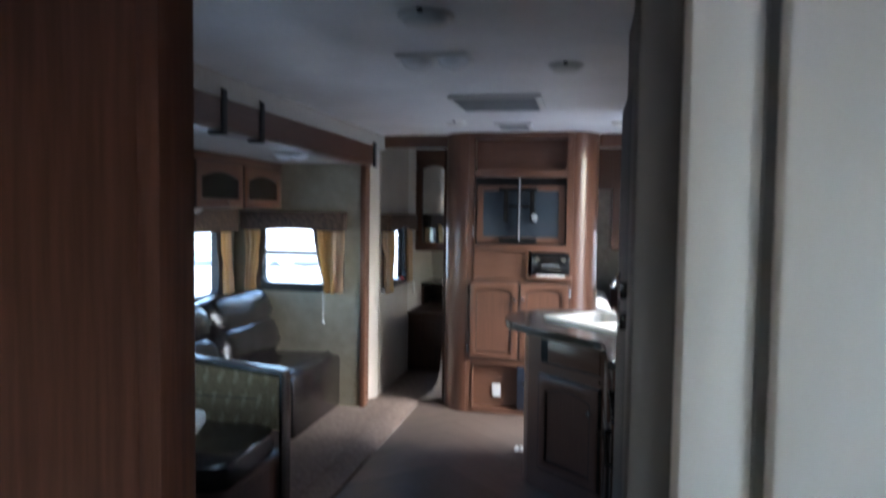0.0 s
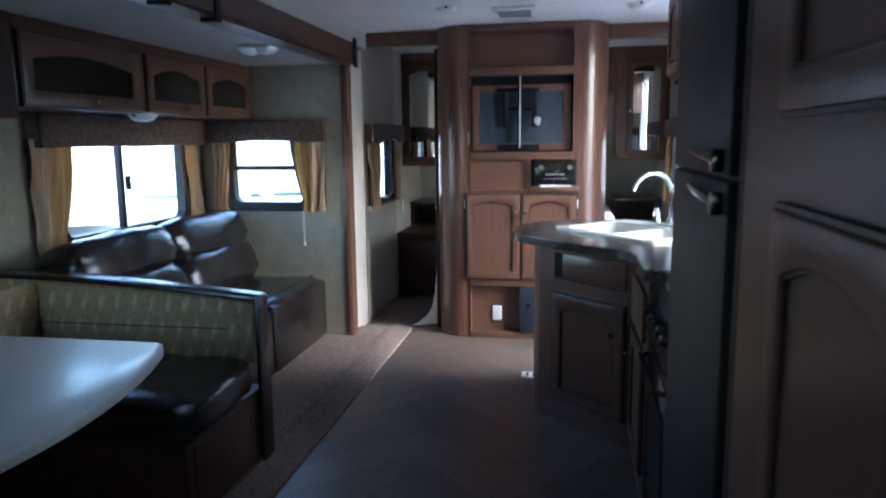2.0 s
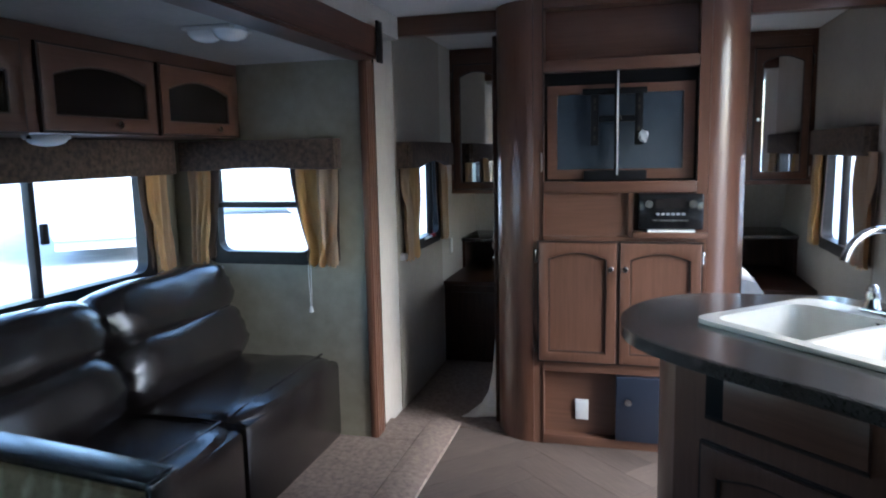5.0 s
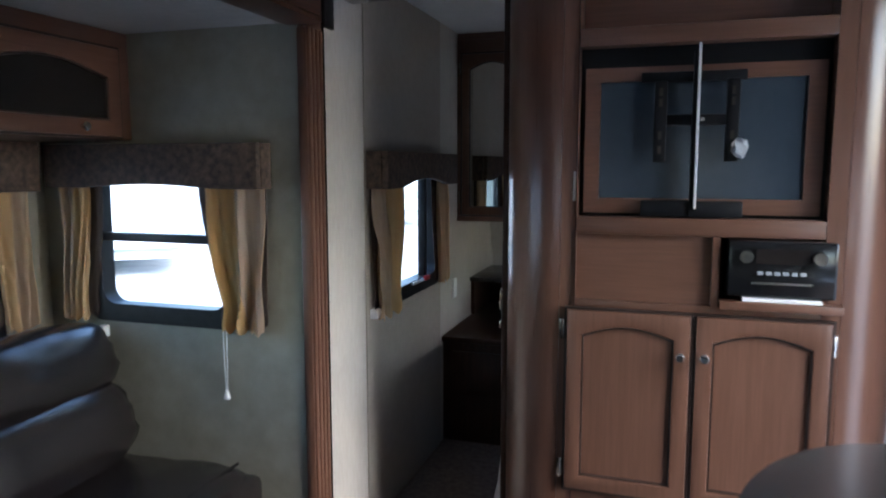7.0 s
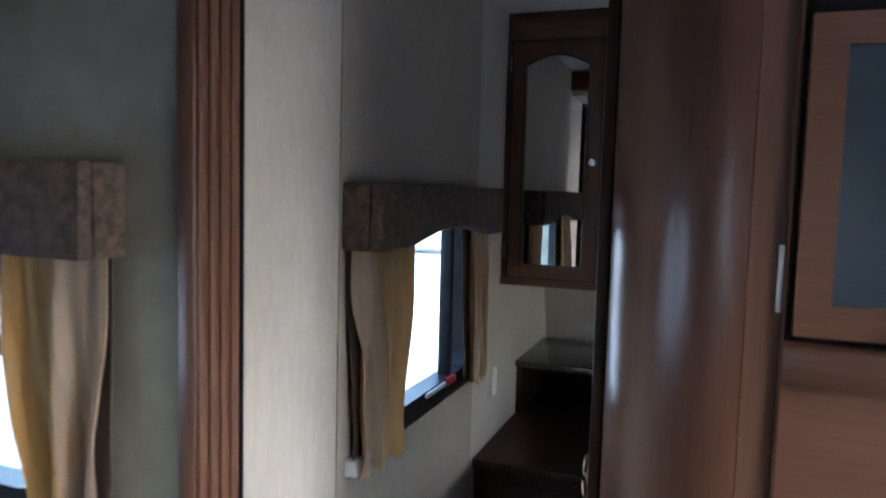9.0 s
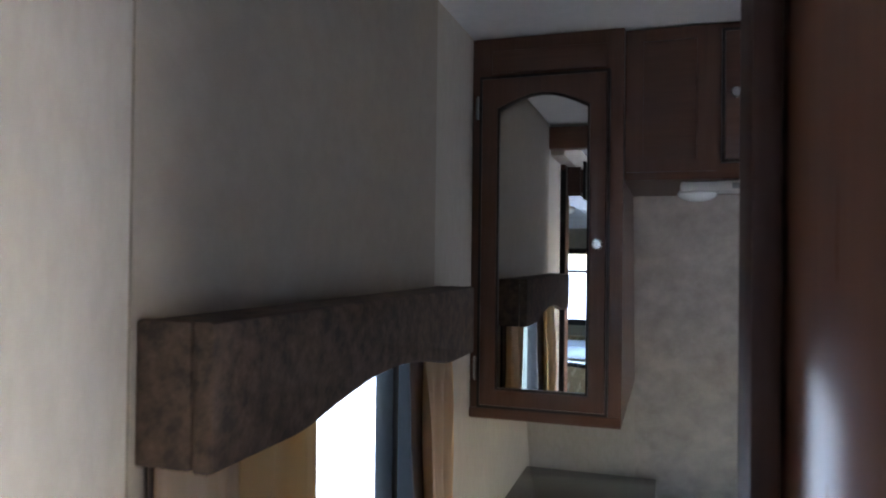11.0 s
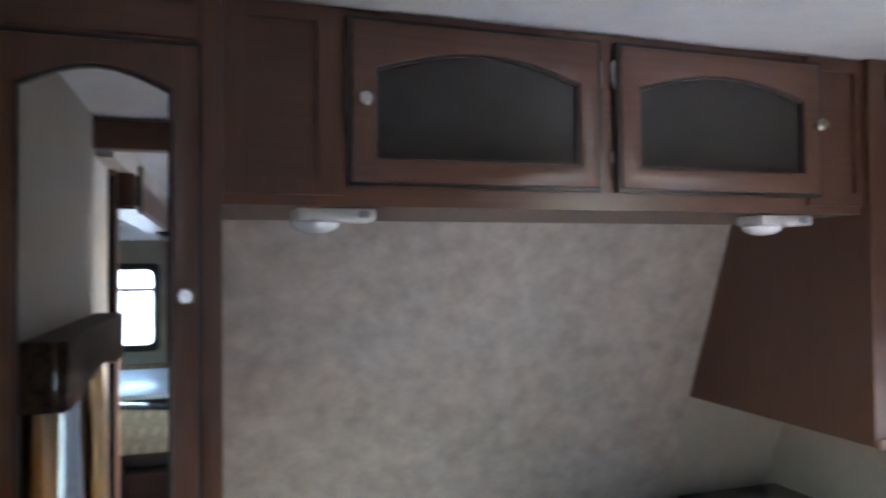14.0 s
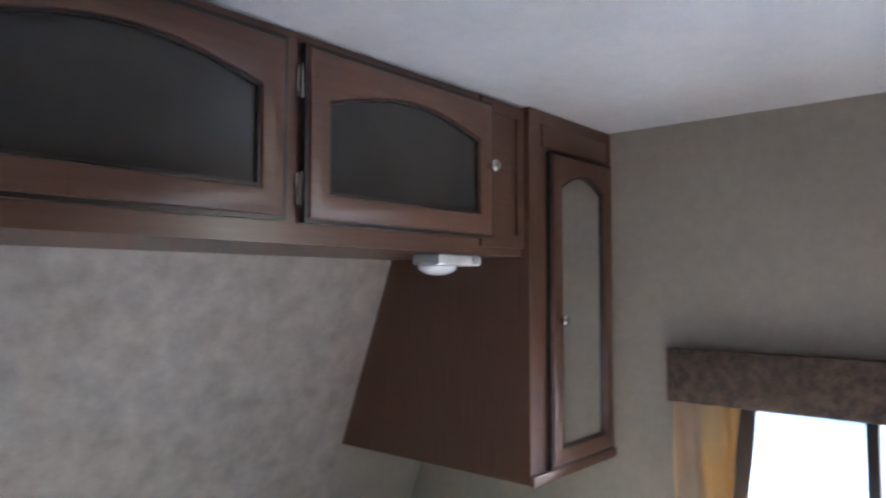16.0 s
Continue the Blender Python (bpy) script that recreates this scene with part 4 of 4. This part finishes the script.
# the slanting front
A, B = Vector((0.12, 3.37, 0)), Vector((-0.284, 3.75, 0))
along = (B - A).normalized()
turn = math.degrees(math.atan2(along.y, along.x)) + 180
front = new("cabinet_front")
front.parent = base
L = (B - A).length
tmp = thing("front_tmp", "", "")
dd = door(tmp, "y", 0.0, -1, 0.10, L - 0.045, 0.12, 0.615, WOOD, 0.03, 0.05, (L - 0.085, 0.495))
part("false_drawer", boxes((0.155, L - 0.045, -0.012, -0.002, 0.692, 0.80), bev=0.004), WOODX, tmp)
# Dark strips put in for the shadow beside and under the drawer front.
part("pull_slot", boxes((0.10, 0.152, -0.006, -0.0022, 0.69, 0.802)), BLACKMATT, tmp)
part("drawer_shadow_gap", boxes((0.10, L - 0.045, -0.007, -0.0022, 0.680, 0.689)), GLAZE, tmp)
for ob in list(tmp.children):
    ob.parent = base
    ob.matrix_local = pose(B.x, B.y, 0, 0, 0, turn)
bpy.data.objects.remove(tmp)
bpy.data.objects.remove(front)
door(base, "x", 0.12, -1, 2.92, 3.31, 0.12, 0.56, WOOD, 0.02, 0.04, (3.28, 0.45))
part("drawer", boxes((0.10, 0.118, 2.92, 3.31, 0.60, 0.78), bev=0.005), WOODY, base)
knob(base, (0.10, 3.20, 0.70), (-1, 0, 0))

sink = thing("sink", "ivory double-bowl kitchen sink set in the worktop", "sink")
SK = pose(*SKC, 0, 0, 0, SKA)
bm = plate(rounded(-0.32, 0.32, -0.256, 0.256, 0.05), rounded(-0.28, 0.28, -0.214, 0.158, 0.05), CT + 0.001, CT + 0.014)
box(bm, -0.016, 0.016, -0.219, 0.16, CT - 0.03, CT + 0.004, 0.004)
bmesh.ops.transform(bm, matrix=SK, verts=bm.verts)
part("rim", bm, SINK, sink)
for x0, x1 in ((-0.284, -0.014), (0.014, 0.284)):
    bm = bmesh.new()
    levels = [(rounded(x0 + d, x1 - d, -0.218 + d, 0.162 - d, 0.05), z) for d, z in ((0, CT + 0.002), (0.006, CT - 0.03), (0.012, CT - 0.13), (0.03, CT - 0.155))]
    vs = [[bm.verts.new((*p, z)) for p in pts] for pts, z in levels]
    for lo, hi in zip(vs, vs[1:]):
        for k in range(len(lo)):
            j = (k + 1) % len(lo)
            bm.faces.new((lo[k], lo[j], hi[j], hi[k]))
    bm.faces.new(vs[-1])
    bmesh.ops.recalc_face_normals(bm, faces=bm.faces)
    bmesh.ops.reverse_faces(bm, faces=bm.faces)
    bmesh.ops.transform(bm, matrix=SK, verts=bm.verts)
    bowl = part("bowl", bm, SINK, sink)
    c = SK @ Vector(((x0 + x1) / 2, -0.03, CT - 0.153))
    part("drain", cyl(bmesh.new(), c - Vector((0, 0, 0.004)), c, 0.04), CHROME, bowl, "chrome drain")
fa = thing("faucet", "chrome gooseneck faucet with two handles behind the sink", "faucet")
FX, FY = 0.335, 4.005
FM = pose(FX, FY, 0, 0, 0, SKA)
bm = boxes((-0.115, 0.115, -0.024, 0.024, CT + 0.014, CT + 0.028), bev=0.006)
bmesh.ops.transform(bm, matrix=FM, verts=bm.verts)
part("deck", bm, CHROME, fa)
bm = bmesh.new()
path = [(FX, FY, CT + 0.02), (FX, FY, CT + 0.17)] + [(FX - 0.095 + 0.095 * math.cos(a), FY - 0.055 * (1 - math.cos(a)), CT + 0.17 + 0.10 * math.sin(a)) for a in [math.pi * k / 16 for k in range(1, 16)]]
tube(bm, path, 0.011, 14)
cyl(bm, (FX, FY, CT + 0.02), (FX, FY, CT + 0.05), 0.02, 0.014)
part("spout", bm, CHROME, fa)
for s in (-0.09, 0.09):
    p = FM @ Vector((s, 0, 0))
    bm = cyl(bmesh.new(), (p.x, p.y, CT + 0.026), (p.x, p.y, CT + 0.055), 0.022, 0.014)
    cyl(bm, (p.x, p.y, CT + 0.055), (p.x, p.y, CT + 0.075), 0.020, 0.018)
    ball(bm, (p.x, p.y, CT + 0.083), 0.014)
    part("handle", bm, CHROME, fa)

st = thing("stove", "black gas range with a wire burner grate", "stove")
part("body", boxes((0.11, XR - 0.02, 2.335, 2.825, 0.09, 0.86), bev=0.004), BLACK, st)
part("oven_door", boxes((0.075, 0.108, 2.345, 2.815, 0.16, 0.66), bev=0.01), BLACK, st)
part("oven_glass", boxes((0.071, 0.0745, 2.41, 2.75, 0.25, 0.54)), TINT, st)
bm = bmesh.new()
tube(bm, [(0.07, 2.38, 0.625), (0.045, 2.40, 0.625), (0.045, 2.76, 0.625), (0.07, 2.78, 0.625)], 0.009, 10)
part("handle", bm, BLACK, st)
part("control_panel", prism(bmesh.new(), [(0.108, 0.68), (0.065, 0.70), (0.10, 0.86), (0.13, 0.87), (0.13, 0.68)], "y", 2.337, 2.823), BLACK, st)
for k in range(5):
    y = 2.40 + 0.09 * k
    kn = part("knob", cyl(bmesh.new(), (0.085, y, 0.775), (0.058, y, 0.781), 0.019, 0.015), BLACK, st, "black burner knob")
    # Bright disc on the tip: the black knob's highlight as a part.
    part("cap", cyl(bmesh.new(), (0.0582, y, 0.781), (0.055, y, 0.7816), 0.013, 0.012, 14), NICKEL, kn, "nickel disc put in for the knob's highlight")
part("cooktop", boxes((0.10, XR - 0.02, 2.337, 2.823, 0.861, 0.885), bev=0.006), BLACK, st)
for x, y in ((0.26, 2.46), (0.26, 2.70), (0.46, 2.58)):
    bm = cyl(bmesh.new(), (x, y, 0.884), (x, y, 0.897), 0.04, 0.036)
    part("burner", bm, NICKEL, st)
bm = bmesh.new()
for k in range(7):
    x = 0.14 + 0.0733 * k
    tube(bm, [(x, 2.36, 0.888), (x, 2.37, 0.915), (x, 2.79, 0.915), (x, 2.80, 0.888)], 0.0055, 8)
for y in (2.40, 2.58, 2.76):
    tube(bm, [(0.14, y, 0.913), (0.58, y, 0.913)], 0.005, 8)
part("grate", bm, BLACKMATT, st, "black wire grate")

st.matrix_world = pose(0.045, 0.045, -0.026)

UX = 0.335
up = thing("kitchen_wall_cabinet", "cherry wall cabinet with arched doors above the sink", "cabinet")
part("body", boxes((UX, XR - 0.001, 3.06, 4.235, 1.585, CEIL - 0.003), bev=0.02), WOOD, up)
for y0, y1 in ((3.84, 4.19), (3.47, 3.82), (3.10, 3.45)):
    door(up, "x", UX, -1, y0, y1, 1.62, 1.98, WOOD, 0.03, 0.05, (y0 + 0.035, 1.66))
part("light_rail", boxes((UX + 0.005, UX + 0.10, 3.10, 4.10, 1.568, 1.584), bev=0.004), NICKEL, up)
mw = thing("microwave", "black built-in microwave above the stove", "microwave")
part("body", boxes((UX - 0.02, XR - 0.001, 2.34, 3.055, 1.46, 1.84), bev=0.012), BLACK, mw)
part("window", boxes((UX - 0.026, UX - 0.0205, 2.52, 3.0, 1.52, 1.79)), TINT, mw)
solid("microwave_cabinet", boxes((UX, XR - 0.001, 2.34, 3.055, 1.842, CEIL - 0.003)), WOOD, "cherry box cabinet above the microwave", "cabinet")
solid("chair_rail", boxes((XR - 0.012, XR - 0.001, 3.90, 4.18, 1.17, 1.22), bev=0.003), WOODY, "cherry strip on the kitchen wall", "trim", "structure")

# entry door, open outwards
dr = tagged(new("door_1"), "white aluminium entry door standing open outwards", "door", kind="structure")
part("leaf", boxes((XR + 0.06, XR + 0.70, DOOR[1] + 0.012, DOOR[1] + 0.045, 0.02, 1.90), bev=0.004), DOORWHITE, dr)
bm = bmesh.new()
ring(bm, rounded(XR + 0.17, XR + 0.59, 1.05, 1.75, 0.05), rounded(XR + 0.20, XR + 0.56, 1.08, 1.72, 0.04), "y", DOOR[1] - 0.0, DOOR[1] + 0.012)
part("window_frame", bm, BRONZE, dr)
part("lock", boxes((XR + 0.60, XR + 0.68, DOOR[1] - 0.02, DOOR[1] + 0.011, 0.90, 1.10), bev=0.006), BLACKMATT, dr, "black lock case")
for k in range(4):
    part("rib", boxes((XR + 0.085 + 0.02 * k, XR + 0.093 + 0.02 * k, DOOR[1] + 0.006, DOOR[1] + 0.012, 0.04, 1.88)), GREYPL, dr)
part("hinge_strip", boxes((XR + 0.048, XR + 0.062, DOOR[1] + 0.004, DOOR[1] + 0.04, 0.03, 1.90)), NICKEL, dr)
for z in (0.35, 0.95, 1.55):
    part("hinge", boxes((XR + 0.04, XR + 0.075, DOOR[1] + 0.002, DOOR[1] + 0.012, z, z + 0.09), bev=0.003), CHROME, dr)
bm = bmesh.new()
for a in ((XR - 0.006, XR + 0.052, DOOR[0] - 0.03, DOOR[0], 0, DOOR[3] + 0.03), (XR - 0.006, XR + 0.052, DOOR[1], DOOR[1] + 0.03, 0, DOOR[3] + 0.03), (XR - 0.006, XR + 0.052, DOOR[0] + 0.0005, DOOR[1] - 0.0005, DOOR[3], DOOR[3] + 0.03)):
    box(bm, *a, 0.003)
hinge = Vector((XR + 0.055, DOOR[1] + 0.02, 0))
swing = Matrix.Translation(hinge) @ Matrix.Rotation(radians(42), 4, "Z") @ Matrix.Translation(-hinge)
for ob in list(dr.children):
    if not ob.name.startswith("hinge"):
        ob.matrix_local = swing
part("door_frame", bm, TRAILER, dr, "white aluminium frame")

# ---------------------------------------------------------------- bedroom
FY0 = 6.445


def wardrobe(x0, x1, z0, hinge_left, label):
    w = thing("wardrobe", label, "wardrobe", "bedside wardrobes")
    bm = prism(bmesh.new(), [(FY0, z0), (nose(z0), z0), (nose(CEILB), CEILB - 0.003), (FY0, CEILB - 0.003)], "x", x0, x1)
    part("body", bm, WOOD, w)
    part("top_panel", boxes((x0 + 0.05, x1 - 0.04, FY0 - 0.006, FY0 - 0.001, 1.955, 2.012), bev=0.002), WOODX, w)
    part("base_rail", boxes((x0, x1, FY0 - 0.012, FY0 - 0.001, z0 - 0.004, z0 + 0.022), bev=0.004), WOODX, w)
    dx0, dx1 = (x0 + 0.028, x1 - 0.038) if hinge_left else (x0 + 0.078, x1 - 0.034)
    hx = dx0 - 0.012 if hinge_left else dx1 + 0.012
    kx = dx1 - 0.018 if hinge_left else dx0 + 0.018
    door(w, "y", FY0, -1, dx0, dx1, z0 + 0.03, 1.94, MIRROR, 0.035, 0.04, (kx, 1.53), [(hx, 1.87), (hx, 1.22)], label="cherry door with an arched mirror")
    return w


wardrobe(XL + 0.001, -1.208, 1.10, True, "cherry wardrobe with a mirrored arched door by the window")
wardrobe(0.225, XR - 0.001, 1.145, False, "cherry wardrobe with a mirrored arched door at the far bedside")
ob_ = thing("bed_overhead_cabinet", "cherry overhead cabinet above the bed with smoked doors", "cabinet")
bm = prism(bmesh.new(), [(6.47, 1.684), (nose(1.684), 1.684), (nose(CEILB), CEILB - 0.003), (6.47, CEILB - 0.003)], "x", -1.207, 0.224)
part("body", bm, WOODX, ob_)
for x0, x1 in ((-1.165, -1.045), (0.10, 0.20)):
    bm = bmesh.new()
    ring(bm, flat(x0 - 0.04, x1 + 0.045, 1.703, 2.041), flat(x0, x1, 1.733, 2.013), "y", 6.462, 6.4695)
    part("end_panel", bm, WOOD, ob_)
door(ob_, "y", 6.47, -1, -0.985, -0.482, 1.727, 2.021, TINT2, 0.04, 0.045, (-0.963, 1.874), [(-0.475, 1.962), (-0.475, 1.777)], wood=WOODX)
door(ob_, "y", 6.47, -1, -0.43, 0.085, 1.727, 2.021, TINT2, 0.04, 0.045, (0.068, 1.88), [(-0.44, 1.962), (-0.44, 1.777)], wood=WOODX)
for x in (-1.005, 0.035):
    rl = thing("reading_light", "white plastic reading lamp under the overhead cabinet", "lamp", "reading lamps")
    part("base", boxes((x - 0.075, x + 0.075, 6.50, 6.58, 1.659, 1.683), bev=0.006), WHITE, rl)
    part("lens", ball(bmesh.new(), (x - 0.035, 6.54, 1.656), 0.047, 1, 0.9, 0.42), LENS, rl, "clear lens")
    part("switch", boxes((x + 0.04, x + 0.06, 6.495, 6.505, 1.664, 1.678), bev=0.002), GREYPL, rl)


def nightstand(x0, x1, h, label):
    n = thing("nightstand", label, "nightstand", "nightstands")
    part("body", boxes((x0, x1, 6.20, 7.08, 0.005, 0.515), bev=0.004), DARKWOOD, n)
    part("top", boxes((x0, x1, 6.17, 7.12, 0.516, 0.545), bev=0.006), DARKWOOD, n)
    part("riser", boxes((x0, x0 + 0.02, 6.72, 7.12, 0.546, h), (x1 - 0.02, x1, 6.72, 7.12, 0.546, h), (x0 + 0.02, x1 - 0.02, 7.08, 7.12, 0.546, h)), DARKWOOD, n)
    part("upper_top", boxes((x0, x1, 6.69, 7.20, h + 0.001, h + 0.027), bev=0.005), LAMINATE, n)
    part("drawer", boxes((x0 + 0.05, x1 - 0.04, 6.184, 6.199, 0.25, 0.47), bev=0.004), DARKWOOD, n)
    return n


nightstand(XL + 0.001, -1.14, 0.735, "dark stepped nightstand under the mirrored wardrobe")
nightstand(0.24, XR - 0.001, 0.775, "dark stepped nightstand at the far bedside")
bed = thing("bed", "cream covered bed with a draped spread", "bed")
part("base", boxes((-1.0, 0.16, 5.44, 7.05, 0.005, 0.34), bev=0.01), DARKWOOD, bed)
part("mattress", boxes((-1.04, 0.20, 5.42, 7.05, 0.34, 0.70), bev=0.06), MATTRESS, bed)
part("pillow", pillow((-0.25, 6.80, 0.79), (0.62, 0.34, 0.14), (0, 0, 0), 2.6, seed=8), MATTRESS, bed)
bm = bmesh.new()
rows = []
for j in range(33):
    y = 5.24 + 1.66 * j / 32
    fl = max(0.0, 1 - (y - 5.24) / 0.35)
    drop = 1.0 if y > 5.42 else max(0.03, 1 - ((5.42 - y) / 0.18) ** 0.6)
    prof = [(-1.07 - 0.17 * fl, 0.02), (-1.065 - 0.11 * fl, 0.18), (-1.06 - 0.07 * fl, 0.40), (-1.05 - 0.04 * fl, 0.60), (-1.0, 0.715), (-0.7, 0.745), (-0.3, 0.755), (0.05, 0.75), (0.19, 0.72), (0.225 + 0.07 * fl, 0.62), (0.235 + 0.11 * fl, 0.40), (0.24 + 0.14 * fl, 0.20)]
    n = len(prof)
    rows.append([bm.verts.new((x + (0.014 * math.sin(y * 26 + i * 0.3) if i < 4 or i > n - 4 else 0), y, z * drop + 0.008 * noise.noise(Vector((x * 6, y * 6, 0))))) for i, (x, z) in enumerate(prof)])
for a, b in zip(rows, rows[1:]):
    for i in range(len(a) - 1):
        bm.faces.new((a[i], a[i + 1], b[i + 1], b[i]))
bmesh.ops.recalc_face_normals(bm, faces=bm.faces)
bmesh.ops.solidify(bm, geom=bm.faces[:], thickness=0.006)
part("bedspread", bm, MATTRESS, bed, "cream bedspread hanging to the floor")

# ---------------------------------------------------------------- ceiling fixtures


def ceiling_plate(x, y, w, d, label, slats):
    c = thing("ceiling_vent", label, "vent", "ceiling vents")
    part("frame", boxes((x - w / 2, x + w / 2, y - d / 2, y + d / 2, CEIL - 0.022, CEIL - 0.001), bev=0.008), WHITE, c)
    for k in range(slats):
        yy = y - d / 2 + 0.03 + (d - 0.06) * k / max(1, slats - 1)
        part("slat", boxes((x - w / 2 + 0.03, x + w / 2 - 0.03, yy - 0.006, yy + 0.006, CEIL - 0.028, CEIL - 0.0215)), GREYPL, c)
    return c


ceiling_plate(-0.455, 3.62, 0.46, 0.42, "white slatted air conditioner grille in the ceiling", 9)
ceiling_plate(-0.47, 4.57, 0.24, 0.24, "small white vent in the ceiling", 5)
puck((-0.475, 2.04, CEIL), 0.085, "white dome lamp on the ceiling")
puck((-0.09, 2.79, CEIL), 0.07, "white dome lamp on the ceiling")
puck((-0.83, 4.44, CEIL), 0.07, "small white disc on the ceiling")
puck((0.21, 4.55, CEIL), 0.07, "white dome lamp on the ceiling")
cl = thing("ceiling_light", "white twin-dome ceiling lamp over the aisle", "lamp")
part("base", boxes((-0.70, -0.43, 2.50, 2.66, CEIL - 0.014, CEIL - 0.001), bev=0.005), WHITE, cl)
for x in (-0.635, -0.495):
    part("lens", ball(bmesh.new(), (x, 2.58, CEIL - 0.014), 0.058, 1, 1.15, 0.55, 16), LENS, cl, "clear ribbed lens")
fv = thing("floor_register", "white slotted floor register by the peninsula", "vent")
part("plate", boxes((-0.40, -0.20, 4.23, 4.32, 0.001, 0.008), bev=0.002), WHITE, fv)
for k in range(5):
    part("slot", boxes((-0.375 + 0.035 * k, -0.362 + 0.035 * k, 4.245, 4.305, 0.008, 0.0095)), BLACKMATT, fv)

# ---------------------------------------------------------------- outside
solid("ground", boxes((-400, 400, -400, 400, -0.95, -0.80)), GRAVEL, "pale gravel lot", "ground", "structure")
solid("trailer_shell", boxes((SX - 0.06, SX - 0.051, SY0, SY1, -0.35, 0.0), (XL - 0.06, XL - 0.051, SY1 + 0.06, YF, -0.35, 0.0)), TRAILER, "white outer skirt of the trailer", "wall", "structure")


def parked(x, y, rz, length, label):
    v = thing("parked_trailer", label, "trailer", "parked trailers")
    part("body", boxes((-length / 2, length / 2, -1.2, 1.2, 0.55, 2.9), bev=0.12), TRAILER, v)
    part("stripe", boxes((-length / 2 + 0.1, length / 2 - 0.1, -1.206, -1.201, 1.0, 1.25)), GREYPL, v)
    part("chassis", boxes((-length / 2 + 0.2, length / 2 - 0.2, -1.15, 1.15, 0.35, 0.55)), GREYPL, v)
    for k in (-0.25, 0.1, 0.32):
        part("window", boxes((length * k - 0.4, length * k + 0.4, -1.21, -1.201, 1.6, 2.2), bev=0.003), GREYPL, v)
    for k in (-0.45, 0.45):
        part("wheel", cyl(bmesh.new(), (k, -1.1, 0.36), (k, -0.85, 0.36), 0.36), GREYPL, v)
    v.matrix_world = pose(x, y, -0.80, 0, 0, rz)


parked(-13, 17, -52, 8.0, "white travel trailer parked across the lot")
parked(-12.5, 27, 20, 7.0, "white travel trailer parked farther off")
parked(14, 9, 80, 8.0, "white travel trailer parked on the other side")

# ---------------------------------------------------------------- vinyl planks


def clip(poly, x0, x1, y0, y1):
    for ax, lim, sgn in ((0, x0, 1), (0, x1, -1), (1, y0, 1), (1, y1, -1)):
        out = []
        for p, q in zip(poly, poly[1:] + poly[:1]):
            a, b = sgn * (p[ax] - lim), sgn * (q[ax] - lim)
            if a >= 0: out.append(p)
            if a * b < 0:
                s = a / (a - b)
                out.append((p[0] + (q[0] - p[0]) * s, p[1] + (q[1] - p[1]) * s))
        poly = out
        if not poly: return poly
    return poly


floor_ob = bpy.data.objects["floor"]
W, LEN = 0.17, 0.68
c45 = math.sqrt(0.5)
count = 0
for i in range(-40, 41):
    for j in range(-14, 15):
        for kind in (0, 1):
            # herringbone cell in the turned frame
            u, v = i * W + j * LEN, i * W - j * LEN
            if kind == 0: r = [(u, v), (u + LEN, v), (u + LEN, v + W), (u, v + W)]
            else: r = [(u, v + W), (u + W, v + W), (u + W, v + W + LEN), (u, v + W + LEN)]
            g = 0.0007
            cx, cy = sum(p[0] for p in r) / 4, sum(p[1] for p in r) / 4
            r = [(p[0] + (g if p[0] < cx else -g), p[1] + (g if p[1] < cy else -g)) for p in r]
            q = [(c45 * (p[0] - p[1]) - 0.3, c45 * (p[0] + p[1]) + 2.0) for p in r]
            q = clip(q, -1.25, XR, -0.4, 5.12)
            if len(q) < 3: continue
            area = abs(sum(a[0] * b[1] - b[0] * a[1] for a, b in zip(q, q[1:] + q[:1]))) / 2
            if area < 4e-4 or count > 290: continue
            mx, my = sum(p[0] for p in q) / len(q), sum(p[1] for p in q) / len(q)
            d = -45 if kind else 45
            rot = Matrix.Rotation(radians(d), 4, "Z")
            inv = rot.inverted()
            loc = [inv @ Vector((p[0] - mx, p[1] - my, 0)) for p in q]
            bm = prism(bmesh.new(), [(p.x, p.y) for p in loc], "z", -0.012, 0.0)
            ob = part("plank", bm, PLANK, floor_ob)
            ob.matrix_local = Matrix.Translation((mx, my, 0)) @ rot
            count += 1
